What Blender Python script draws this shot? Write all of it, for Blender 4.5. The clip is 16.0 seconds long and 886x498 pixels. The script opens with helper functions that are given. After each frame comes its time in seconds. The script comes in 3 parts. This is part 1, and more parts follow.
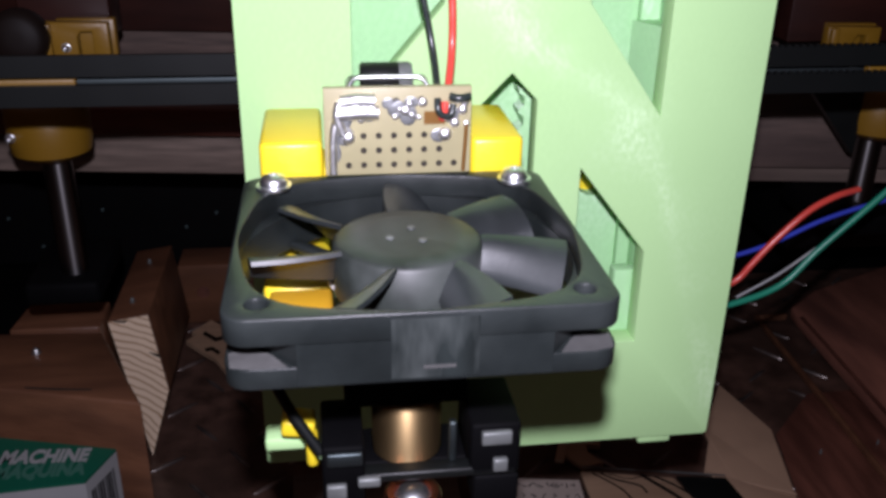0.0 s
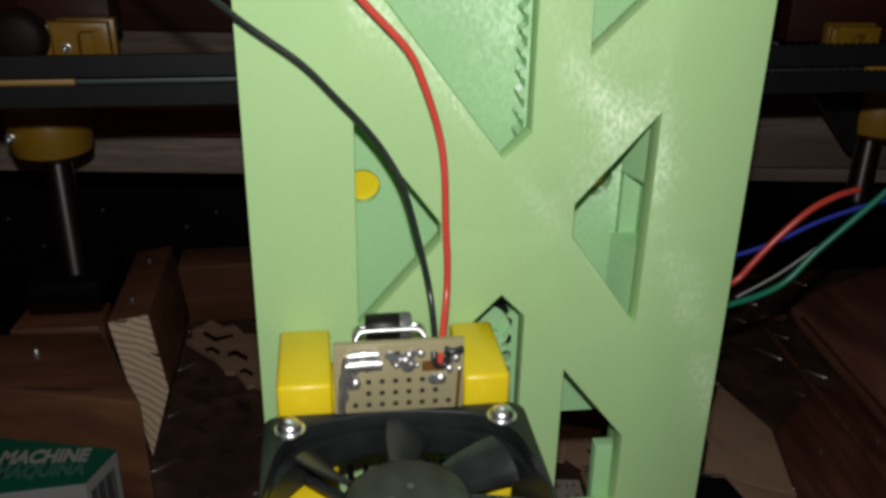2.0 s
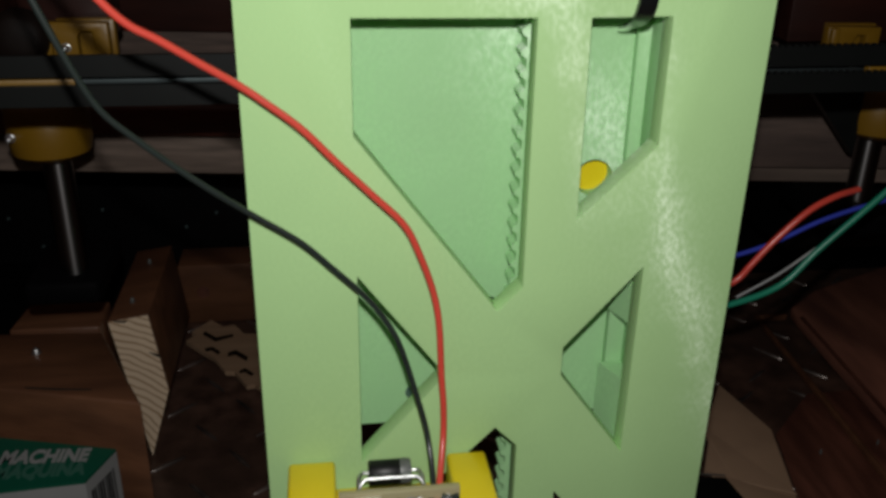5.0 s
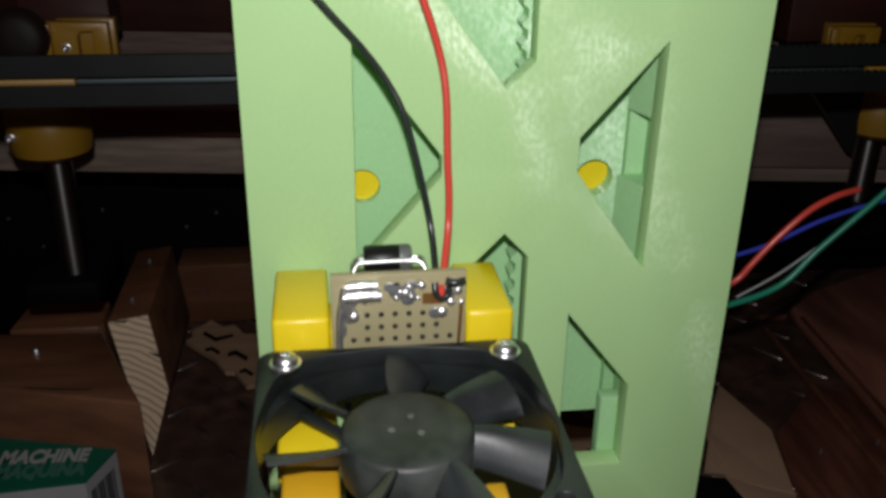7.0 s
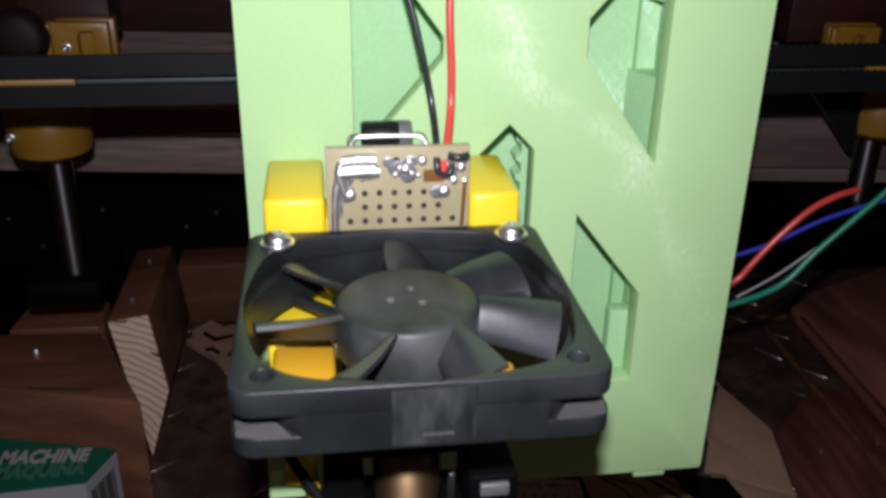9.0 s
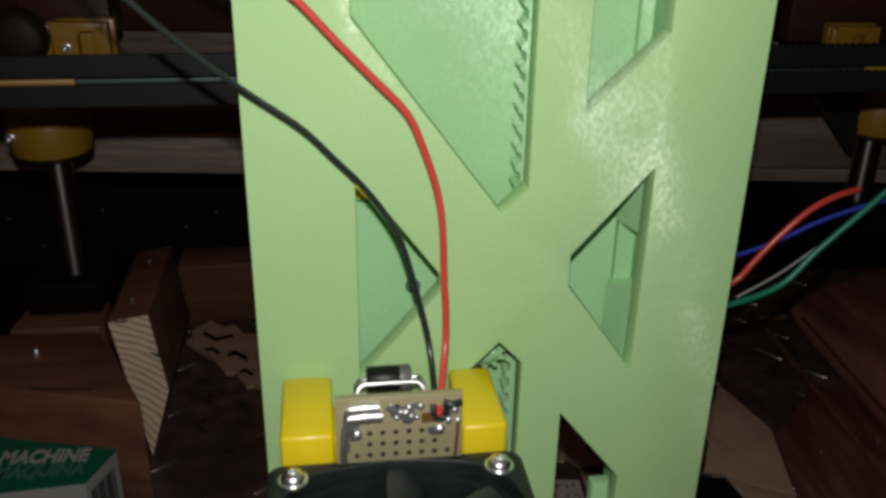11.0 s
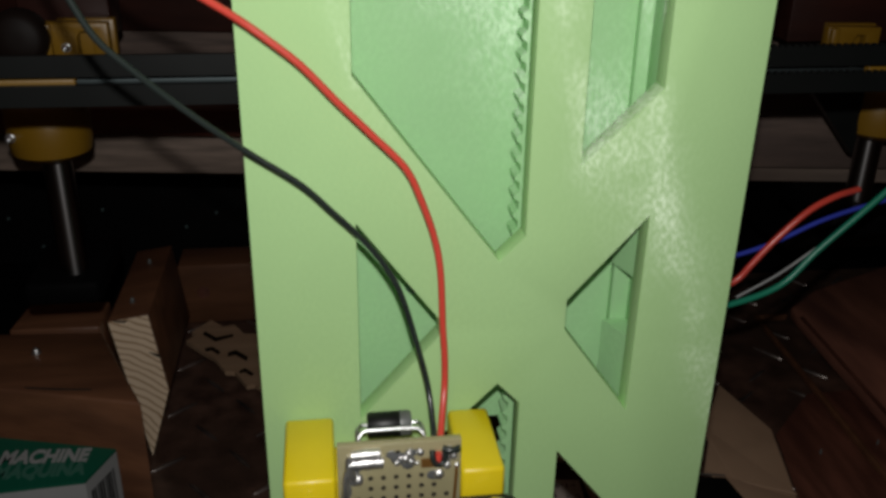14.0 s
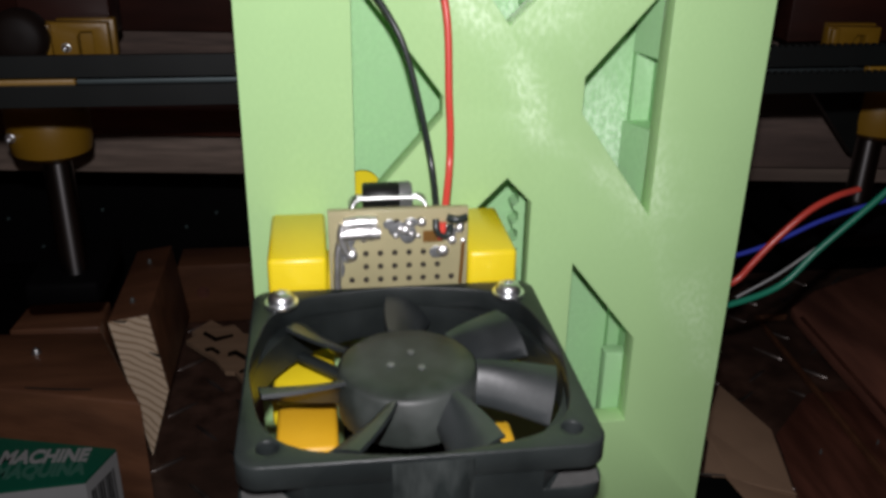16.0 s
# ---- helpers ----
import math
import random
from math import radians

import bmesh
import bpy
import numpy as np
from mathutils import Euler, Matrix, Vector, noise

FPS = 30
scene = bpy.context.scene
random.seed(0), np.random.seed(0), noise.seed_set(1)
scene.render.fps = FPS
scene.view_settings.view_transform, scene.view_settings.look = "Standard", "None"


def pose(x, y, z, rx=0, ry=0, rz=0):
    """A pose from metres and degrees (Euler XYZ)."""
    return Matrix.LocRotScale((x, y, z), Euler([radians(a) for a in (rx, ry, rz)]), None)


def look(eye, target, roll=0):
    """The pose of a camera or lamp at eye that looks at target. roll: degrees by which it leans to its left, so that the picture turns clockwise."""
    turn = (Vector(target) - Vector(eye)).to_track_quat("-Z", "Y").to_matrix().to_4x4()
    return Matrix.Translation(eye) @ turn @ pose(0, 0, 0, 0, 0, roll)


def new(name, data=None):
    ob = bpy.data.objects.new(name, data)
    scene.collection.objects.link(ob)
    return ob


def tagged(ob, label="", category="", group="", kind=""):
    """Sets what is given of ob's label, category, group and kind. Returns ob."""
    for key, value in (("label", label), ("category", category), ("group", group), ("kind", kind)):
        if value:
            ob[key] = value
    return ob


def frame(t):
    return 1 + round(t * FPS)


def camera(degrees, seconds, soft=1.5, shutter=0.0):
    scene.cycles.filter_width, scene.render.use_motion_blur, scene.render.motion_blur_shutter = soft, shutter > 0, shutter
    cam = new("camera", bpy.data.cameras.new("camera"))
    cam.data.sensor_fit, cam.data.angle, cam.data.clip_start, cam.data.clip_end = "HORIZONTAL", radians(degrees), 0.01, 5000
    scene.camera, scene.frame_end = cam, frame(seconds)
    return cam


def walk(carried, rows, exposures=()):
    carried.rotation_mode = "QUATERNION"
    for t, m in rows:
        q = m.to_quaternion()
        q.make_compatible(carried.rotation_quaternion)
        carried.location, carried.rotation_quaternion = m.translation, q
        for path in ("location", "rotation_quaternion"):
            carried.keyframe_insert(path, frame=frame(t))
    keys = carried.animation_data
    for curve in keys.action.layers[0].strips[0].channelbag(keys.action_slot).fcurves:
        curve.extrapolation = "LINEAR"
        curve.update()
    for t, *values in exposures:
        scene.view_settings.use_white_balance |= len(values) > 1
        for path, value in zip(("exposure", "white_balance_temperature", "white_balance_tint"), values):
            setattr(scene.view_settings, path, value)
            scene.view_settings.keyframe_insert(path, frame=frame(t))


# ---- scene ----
cam = camera(52.51, 16.0, soft=3.3, shutter=0.5)
MM = 0.001
EYE = Vector((-11.87, -168.33, 87.63)) * MM
PITCH, YAW, ROLL = radians(-24.36), radians(8.10), 1.03
AHEAD = Vector((math.sin(YAW) * math.cos(PITCH), math.cos(YAW) * math.cos(PITCH), math.sin(PITCH)))
STAND = look(EYE, EYE + AHEAD, ROLL)
walk(cam, [(0, STAND), (16, STAND)], exposures=[(0, 0.82, 5800, 28.5), (0.5, 0.55, 6000, 24.0), (1, 0.3, 6200, 18.4), (1.5, 0.14, 6360, 13.9), (2.5, 0.04, 6460, 11.1), (3.5, 0.0, 6500, 10.0), (4.2, 0.0, 6500, 10.0), (6.3, 0.05, 6450, 11.4), (7, 0.09, 6360, 13.9), (7.5, 0.21, 6230, 17.6), (8, 0.48, 5950, 25.4), (8.5, 0.92, 5750, 29.6), (9, 0.58, 5950, 25.4),
                                          (9.5, 0.35, 6150, 19.8), (10, 0.15, 6350, 14.2), (11.3, 0.02, 6480, 10.6), (12.5, 0.0, 6500, 10.0), (14, 0.0, 6500, 10.0), (15, 0.06, 6440, 11.7), (15.5, 0.09, 6360, 13.9), (16, 0.24, 6260, 16.7)])

# ---- light: the camera's own small white lamp above its lens, in a dark room ----
world = bpy.data.worlds.new("dark_room")
scene.world = world
world.use_nodes = True
world.node_tree.nodes["Background"].inputs[0].default_value = (0.9, 0.55, 0.42, 1)
world.node_tree.nodes["Background"].inputs[1].default_value = 0.045
flash = bpy.data.lights.new("camera_lamp", "POINT")
flash.energy, flash.shadow_soft_size, flash.color = 1.285, 0.0025, (1.0, 0.975, 0.94)
lamp = new("camera_lamp", flash)
lamp.location = (-0.0125, -0.1683, 0.1092)


# ---- materials ----
def mat(name, base, rough=0.5, metal=0.0, vary=0.12, scale=60.0, bump=0.0, bump_scale=400.0, stretch=(1, 1, 1), spec=0.5, coat=0.0,
        second=None, mix_scale=15.0, island=0.0, rough_vary=0.1):
    m = bpy.data.materials.new(name)
    m.use_nodes = True
    nt = m.node_tree
    n, ln = nt.nodes, nt.links
    b = n["Principled BSDF"]
    b.inputs["Metallic"].default_value = metal
    b.inputs["Specular IOR Level"].default_value = spec
    b.inputs["Coat Weight"].default_value = coat
    tc = n.new("ShaderNodeTexCoord")
    mp = n.new("ShaderNodeMapping")
    mp.inputs["Scale"].default_value = stretch
    ln.new(tc.outputs["Object"], mp.inputs["Vector"])
    fine = n.new("ShaderNodeTexNoise")
    fine.inputs["Scale"].default_value, fine.inputs["Detail"].default_value = scale, 6
    ln.new(mp.outputs[0], fine.inputs["Vector"])
    broad = n.new("ShaderNodeTexNoise")
    broad.inputs["Scale"].default_value, broad.inputs["Detail"].default_value = mix_scale, 3
    ln.new(mp.outputs[0], broad.inputs["Vector"])
    ramp = n.new("ShaderNodeValToRGB")
    ramp.color_ramp.elements[0].position, ramp.color_ramp.elements[1].position = 0.3, 0.7
    ramp.color_ramp.elements[0].color = (*[c * (1 - vary) for c in base], 1)
    ramp.color_ramp.elements[1].color = (*[min(1, c * (1 + vary)) for c in base], 1)
    ln.new(fine.outputs["Fac"], ramp.inputs[0])
    mix = n.new("ShaderNodeMix")
    mix.data_type = "RGBA"
    mix.inputs[7].default_value = (*(second or [c * (1 - vary) for c in base]), 1)
    mr = n.new("ShaderNodeMapRange")
    mr.inputs[1].default_value, mr.inputs[2].default_value = 0.45, 0.7
    ln.new(broad.outputs["Fac"], mr.inputs[0])
    ln.new(mr.outputs[0], mix.inputs[0])
    ln.new(ramp.outputs[0], mix.inputs[6])
    ln.new(mix.outputs[2], b.inputs["Base Color"])
    rr = n.new("ShaderNodeMapRange")
    rr.inputs[3].default_value, rr.inputs[4].default_value = max(0.02, rough - rough_vary), min(1, rough + rough_vary)
    ln.new(broad.outputs["Fac"], rr.inputs[0])
    ln.new(rr.outputs[0], b.inputs["Roughness"])
    if bump:
        bn = n.new("ShaderNodeTexNoise")
        bn.inputs["Scale"].default_value, bn.inputs["Detail"].default_value = bump_scale, 4
        ln.new(mp.outputs[0], bn.inputs["Vector"])
        bp = n.new("ShaderNodeBump")
        bp.inputs["Strength"].default_value, bp.inputs["Distance"].default_value = bump, 0.0005
        ln.new(bn.outputs["Fac"], bp.inputs["Height"])
        ln.new(bp.outputs[0], b.inputs["Normal"])
    return m


def printed(name, base, rough=0.5, gloss=0.031, worn=False):
    """Printed plastic: diagonal raster lines draw the highlight out across them; glossy patches and grain break it up."""
    m = mat(name, base, 0.6, vary=0.03, scale=35, second=[c * 0.96 for c in base], mix_scale=18, spec=0.1)
    n, ln = m.node_tree.nodes, m.node_tree.links
    tc = n["Texture Coordinate"]
    sheen = n.new("ShaderNodeBsdfAnisotropic")
    sheen.inputs["Roughness"].default_value, sheen.inputs["Anisotropy"].default_value = rough, 0.8
    along = n.new("ShaderNodeCombineXYZ")
    along.inputs[0].default_value, along.inputs[2].default_value = math.cos(radians(42.5)), math.sin(radians(42.5))
    ln.new(along.outputs[0], sheen.inputs["Tangent"])

    def noise_range(scale, low, high, to_low, to_high, vector):
        t = n.new("ShaderNodeTexNoise")
        t.inputs["Scale"].default_value, t.inputs["Detail"].default_value = scale, 4
        ln.new(vector, t.inputs["Vector"])
        r = n.new("ShaderNodeMapRange")
        for k, v in enumerate((low, high, to_low, to_high)):
            r.inputs[k + 1].default_value = v
        ln.new(t.outputs["Fac"], r.inputs[0])
        return t, r.outputs[0]

    def times(a, b):
        k = n.new("ShaderNodeMath")
        k.operation = "MULTIPLY"
        ln.new(a, k.inputs[0])
        ln.new(b, k.inputs[1])
        return k.outputs[0]

    turn = n.new("ShaderNodeMapping")
    turn.inputs["Rotation"].default_value = (0, radians(-42.5), 0)
    turn.inputs["Scale"].default_value = (1.0, 1.0, 0.7)
    ln.new(tc.outputs["Object"], turn.inputs["Vector"])
    patch = noise_range(45, 0.40, 0.64, 0.25, 1.75, tc.outputs["Object"])[1]
    ripple, grain = noise_range(1000, 0.40, 0.66, 0.5, 2.2, turn.outputs[0])
    amount = times(patch, grain)
    level = n.new("ShaderNodeMath")
    level.operation = "MULTIPLY"
    level.inputs[1].default_value = gloss
    ln.new(amount, level.inputs[0])
    amount = level.outputs[0]
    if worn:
        # gloss falls to a fifth towards the bottom of the plate
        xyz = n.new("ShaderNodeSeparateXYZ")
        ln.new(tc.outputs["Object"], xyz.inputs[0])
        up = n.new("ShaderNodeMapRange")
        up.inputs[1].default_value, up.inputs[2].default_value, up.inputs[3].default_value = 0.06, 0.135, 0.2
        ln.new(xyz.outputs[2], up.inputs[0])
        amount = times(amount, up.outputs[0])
    bp = n.new("ShaderNodeBump")
    bp.inputs["Strength"].default_value, bp.inputs["Distance"].default_value = 1.0, 0.00004
    ln.new(ripple.outputs["Fac"], bp.inputs["Height"])
    ln.new(bp.outputs[0], sheen.inputs["Normal"])
    ln.new(amount, sheen.inputs["Color"])
    both = n.new("ShaderNodeAddShader")
    ln.new(n["Principled BSDF"].outputs[0], both.inputs[0])
    ln.new(sheen.outputs[0], both.inputs[1])
    ln.new(both.outputs[0], n["Material Output"].inputs["Surface"])
    return m


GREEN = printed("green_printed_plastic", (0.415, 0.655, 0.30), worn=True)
GREEN_IN = printed("green_printed_plastic_rough", (0.36, 0.63, 0.32), 0.5, 0.03)
YELLOW = mat("yellow_printed_plastic", (0.78, 0.60, 0.012), 0.35, vary=0.05, bump=0.1, bump_scale=900)
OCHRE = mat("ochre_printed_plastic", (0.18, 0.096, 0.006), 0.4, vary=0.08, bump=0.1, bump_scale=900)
# bracket yellow with the shade under the fan mixed into its colour
SHADEYELLOW = mat("shaded_yellow_plastic", (0.62, 0.34, 0.01), 0.45, vary=0.1, bump=0.1, bump_scale=900)
FANBLACK = mat("dusty_black_plastic", (0.0098, 0.0125, 0.0125), 0.38, vary=0.25, scale=90, second=(0.021, 0.0255, 0.025), mix_scale=60, spec=0.35, bump=0.08, bump_scale=1500)
BLADE = mat("dusty_black_fan_blade", (0.013, 0.0165, 0.0175), 0.38, vary=0.25, scale=90, second=(0.028, 0.033, 0.034), mix_scale=80, spec=0.8, bump=0.025, bump_scale=1500)
HUB = mat("matt_dark_label", (0.018, 0.023, 0.020), 0.5, vary=0.3, scale=260, second=(0.042, 0.049, 0.045), mix_scale=110)
BLACK = mat("black_plastic", (0.0052, 0.0062, 0.0060), 0.42, vary=0.2, spec=0.3)
SOOT = mat("black_painted_panel", (0.0022, 0.0022, 0.0025), 0.5, vary=0.3, scale=30, spec=0.15)
PCB = mat("tan_circuit_board", (0.335, 0.305, 0.172), 0.4, vary=0.06, scale=150, second=(0.37, 0.32, 0.18), mix_scale=50)
HOLE = mat("dark_hole", (0.02, 0.015, 0.01), 0.8)
COPPER = mat("brown_copper_pad", (0.30, 0.15, 0.04), 0.35, 0.6)
DULL = mat("dull_black_metal", (0.0018, 0.0018, 0.0022), 0.7, vary=0.3, spec=0.06)
# screw steel whose dark teal has the shade on the screws put in
SHADESTEEL = mat("shaded_steel", (0.16, 0.24, 0.24), 0.45, 0.6, vary=0.2)
FACET = mat("grey_machined_metal", (0.14, 0.15, 0.145), 0.45, 0.3, vary=0.2, scale=200)
DUST = mat("pale_dust", (0.075, 0.075, 0.073), 0.9, vary=0.3, scale=300, spec=0.1)
SOLDER = mat("solder", (0.85, 0.85, 0.84), 0.42, 1.0, vary=0.1, scale=400, bump=0.25, bump_scale=900)
STEEL = mat("bright_steel", (0.7, 0.72, 0.73), 0.36, 1.0, vary=0.08, scale=200, bump=0.05)


def turned_metal(m):
    """Fine turning marks round the axis draw the highlight out along it."""
    b = m.node_tree.nodes["Principled BSDF"]
    b.inputs["Anisotropic"].default_value, b.inputs["Anisotropic Rotation"].default_value = 0.75, 0.25
    return m


RODSTEEL = turned_metal(mat("worn_steel_rod", (0.21, 0.205, 0.205), 0.33, 1.0, vary=0.25, scale=60, stretch=(1, 1, 0.1)))
DARKSTEEL = mat("dull_dark_steel", (0.10, 0.125, 0.13), 0.5, 1.0, vary=0.5, scale=25, stretch=(0.3, 1, 1))
BRASS = turned_metal(mat("brass", (0.40, 0.28, 0.135), 0.55, 1.0, vary=0.15, scale=200, stretch=(1, 1, 0.2)))
RED = mat("red_wire_insulation", (0.62, 0.066, 0.045), 0.3, vary=0.06)
BLACKWIRE = mat("black_wire_insulation", (0.018, 0.025, 0.023), 0.28, vary=0.2)
GREENWIRE = mat("green_wire_insulation", (0.01, 0.20, 0.12), 0.35, vary=0.1)
BLUE = mat("blue_wire_insulation", (0.03, 0.05, 0.40), 0.35, vary=0.1)
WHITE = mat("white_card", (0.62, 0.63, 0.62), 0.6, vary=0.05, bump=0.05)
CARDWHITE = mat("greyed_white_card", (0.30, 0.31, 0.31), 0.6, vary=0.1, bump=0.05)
CARDGREEN = mat("green_printed_card", (0.003, 0.095, 0.055), 0.4, vary=0.06)
PALEINK = mat("pale_green_ink", (0.045, 0.15, 0.11), 0.4, vary=0.05)
INK = mat("black_ink", (0.02, 0.02, 0.02), 0.6)
BROWN = mat("brown_stained_wood", (0.152, 0.067, 0.034), 0.4, vary=0.22, scale=25, stretch=(1, 5, 5), second=(0.098, 0.042, 0.022), mix_scale=14, bump=0.4, bump_scale=160)
MAHOGANY = mat("dark_red_stained_wood", (0.025, 0.0075, 0.005), 0.4, vary=0.35, scale=25, stretch=(1, 6, 6), second=(0.015, 0.0045, 0.0035), mix_scale=8, bump=0.1, bump_scale=100)
REDWOOD = mat("red_stained_wood", (0.12, 0.034, 0.02), 0.4, vary=0.3, scale=25, stretch=(1, 6, 6), second=(0.07, 0.02, 0.013), mix_scale=8, bump=0.1, bump_scale=100)
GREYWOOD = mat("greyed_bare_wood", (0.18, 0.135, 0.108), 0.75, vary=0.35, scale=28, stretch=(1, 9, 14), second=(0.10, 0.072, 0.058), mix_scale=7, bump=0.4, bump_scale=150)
# GREYWOOD again, with the shade behind the belts put into its colour
SHADEWOOD = mat("shaded_bare_wood", (0.088, 0.06, 0.048), 0.75, vary=0.35, scale=28, stretch=(1, 9, 14), second=(0.055, 0.037, 0.032), mix_scale=7, bump=0.4, bump_scale=150)
PLY = mat("thin_plywood", (0.38, 0.255, 0.16), 0.6, vary=0.2, scale=25, stretch=(1, 8, 1), second=(0.31, 0.20, 0.12), mix_scale=12, bump=0.1)
CARDBOARD = mat("cardboard", (0.42, 0.28, 0.18), 0.7, vary=0.12, scale=40, second=(0.34, 0.22, 0.14), mix_scale=10, bump=0.1)
STAINED = mat("worn_red_stained_wood", (0.14, 0.054, 0.036), 0.36, vary=0.5, scale=25, stretch=(6, 1, 6), second=(0.085, 0.032, 0.022), mix_scale=9, bump=0.4, bump_scale=160)
MAT = mat("dark_tread_floor", (0.085, 0.047, 0.034), 0.36, vary=0.55, scale=90, second=(0.045, 0.026, 0.019), mix_scale=16, bump=0.55, bump_scale=420, rough_vary=0.2)
TREAD = mat("worn_tread_bar", (0.30, 0.26, 0.24), 0.34, 0.85, vary=0.7, scale=90)


PLAINBROWN = mat("plain_red_brown_board", (0.29, 0.12, 0.08), 0.42, vary=0.3, scale=20, stretch=(4, 1, 4), second=(0.15, 0.062, 0.045), mix_scale=12, bump=0.2, bump_scale=200)


def endgrain():
    m = mat("sawn_end_grain", (0.55, 0.40, 0.25), 0.7, vary=0.06, second=(0.50, 0.36, 0.22), bump=0.2)
    n, ln = m.node_tree.nodes, m.node_tree.links
    tc = n["Texture Coordinate"]
    mp = n.new("ShaderNodeMapping")
    mp.inputs["Location"].default_value = (0.034, 0, 0.012)
    ln.new(tc.outputs["Object"], mp.inputs["Vector"])
    w = n.new("ShaderNodeTexWave")
    w.wave_type, w.rings_direction = "RINGS", "Y"
    w.inputs["Scale"].default_value, w.inputs["Distortion"].default_value, w.inputs["Detail Scale"].default_value = 95, 4.5, 0.8
    ln.new(mp.outputs[0], w.inputs["Vector"])
    r = n.new("ShaderNodeValToRGB")
    r.color_ramp.elements[0].position, r.color_ramp.elements[0].color = 0.0, (0.42, 0.27, 0.15, 1)
    r.color_ramp.elements[1].position, r.color_ramp.elements[1].color = 0.3, (0.80, 0.63, 0.45, 1)
    ln.new(w.outputs["Fac"], r.inputs[0])
    ln.new(r.outputs[0], n["Principled BSDF"].inputs["Base Color"])
    return m


ENDGRAIN = endgrain()

# ---- building helpers; all numbers below are millimetres ----
BASE = {}


def thing(name, base, label, category, group="", kind=""):
    ob = new(name)
    ob.empty_display_size = 0.01
    ob.location = Vector(base) * MM
    BASE[ob.name] = Vector(base)
    return tagged(ob, label, category, group, kind)


def part(name, bm, material, parent=None, label=""):
    """One mesh object from a bmesh in millimetres of the place, under its thing or part."""
    at = BASE[parent.name] if parent else Vector()
    bmesh.ops.recalc_face_normals(bm, faces=bm.faces[:])
    bm.transform(Matrix.Scale(MM, 4) @ Matrix.Translation(-at))
    me = bpy.data.meshes.new(name)
    bm.to_mesh(me)
    bm.free()
    me.materials.append(material)
    me.set_sharp_from_angle(angle=radians(50))
    ob = new(name, me)
    if parent:
        ob.parent = parent
        BASE[ob.name] = at
    return tagged(ob, label)


def same(name, ob, parent, shift):
    """Another object on the mesh of ob, moved by shift."""
    o = new(name, ob.data)
    o.parent = parent
    o.location = ob.location + Vector(shift) * MM
    return o


def setting(name, bm, material, label, category):
    return tagged(part(name, bm, material), label, category, "", "structure")


def box(x0, x1, y0, y1, z0, z1, bevel=0.0, bm=None, seg=2):
    b = bmesh.new()
    vs = bmesh.ops.create_cube(b, size=1)["verts"]
    for v in vs:
        v.co = Vector(((x0 + x1) / 2 + v.co.x * (x1 - x0), (y0 + y1) / 2 + v.co.y * (y1 - y0), (z0 + z1) / 2 + v.co.z * (z1 - z0)))
    if bevel:
        bmesh.ops.bevel(b, geom=b.edges[:], offset=bevel, segments=seg, profile=0.5, affect="EDGES")
    return join(bm, b)


def join(bm, b):
    if bm is None:
        return b
    me = bpy.data.meshes.new("tmp")
    b.to_mesh(me)
    b.free()
    bm.from_mesh(me)
    bpy.data.meshes.remove(me)
    return bm


def prism(loops, axis, a, b, bevel=0.0, bm=None):
    """A plate: an outline with holes (lists of 2D points), pushed from a to b along an axis."""
    g = bmesh.new()
    edges = []
    for loop in loops:
        vs = []
        for p, q in loop:
            vs.append(g.verts.new({"y": (p, a, q), "z": (p, q, a), "x": (a, p, q)}[axis]))
        edges += [g.edges.new((vs[i], vs[(i + 1) % len(vs)])) for i in range(len(vs))]
    bmesh.ops.triangle_fill(g, use_beauty=True, edges=edges)
    shift = {"y": (0, b - a, 0), "z": (0, 0, b - a), "x": (b - a, 0, 0)}[axis]
    out = bmesh.ops.extrude_face_region(g, geom=g.faces[:])
    bmesh.ops.translate(g, verts=[v for v in out["geom"] if isinstance(v, bmesh.types.BMVert)], vec=shift)
    bmesh.ops.recalc_face_normals(g, faces=g.faces[:])
    if bevel:
        sharp = [e for e in g.edges if len(e.link_faces) == 2 and e.calc_face_angle(0) > 0.6]
        bmesh.ops.bevel(g, geom=sharp, offset=bevel, segments=2, profile=0.5, affect="EDGES", clamp_overlap=True)
    return join(bm, g)


def ring(cx, cy, r, n=48, start=0.0):
    return [(cx + r * math.cos(start + 2 * math.pi * i / n), cy + r * math.sin(start + 2 * math.pi * i / n)) for i in range(n)]


def rounded(x0, x1, y0, y1, r, n=5):
    pts = []
    for cx, cy, a in ((x1 - r, y1 - r, 0), (x0 + r, y1 - r, 90), (x0 + r, y0 + r, 180), (x1 - r, y0 + r, 270)):
        pts += [(cx + r * math.cos(radians(a + 90 * i / n)), cy + r * math.sin(radians(a + 90 * i / n))) for i in range(n + 1)]
    return pts


def lathe(profile, at, axis="z", n=32, bm=None):
    """A turned body: (radius, height) pairs about an axis through at."""
    b = bmesh.new()
    rows = []
    for r, h in profile:
        if r < 1e-6:
            rows.append([b.verts.new((0, 0, h))] * n)
        else:
            rows.append([b.verts.new((r * math.cos(2 * math.pi * i / n), r * math.sin(2 * math.pi * i / n), h)) for i in range(n)])
    for p, q in zip(rows, rows[1:]):
        for i in range(n):
            vs = list(dict.fromkeys((p[i], p[(i + 1) % n], q[(i + 1) % n], q[i])))
            if len(vs) > 2:
                b.faces.new(vs)
    for row in () if profile[0] == profile[-1] else (rows[0], rows[-1]):
        if len(set(row)) > 2:
            b.faces.new(row)
    for f in b.faces:
        f.smooth = len(f.verts) < 5
    turn = {"z": Matrix(), "x": Matrix.Rotation(radians(90), 4, "Y"), "y": Matrix.Rotation(radians(-90), 4, "X")}[axis]
    b.transform(Matrix.Translation(at) @ turn)
    return join(bm, b)


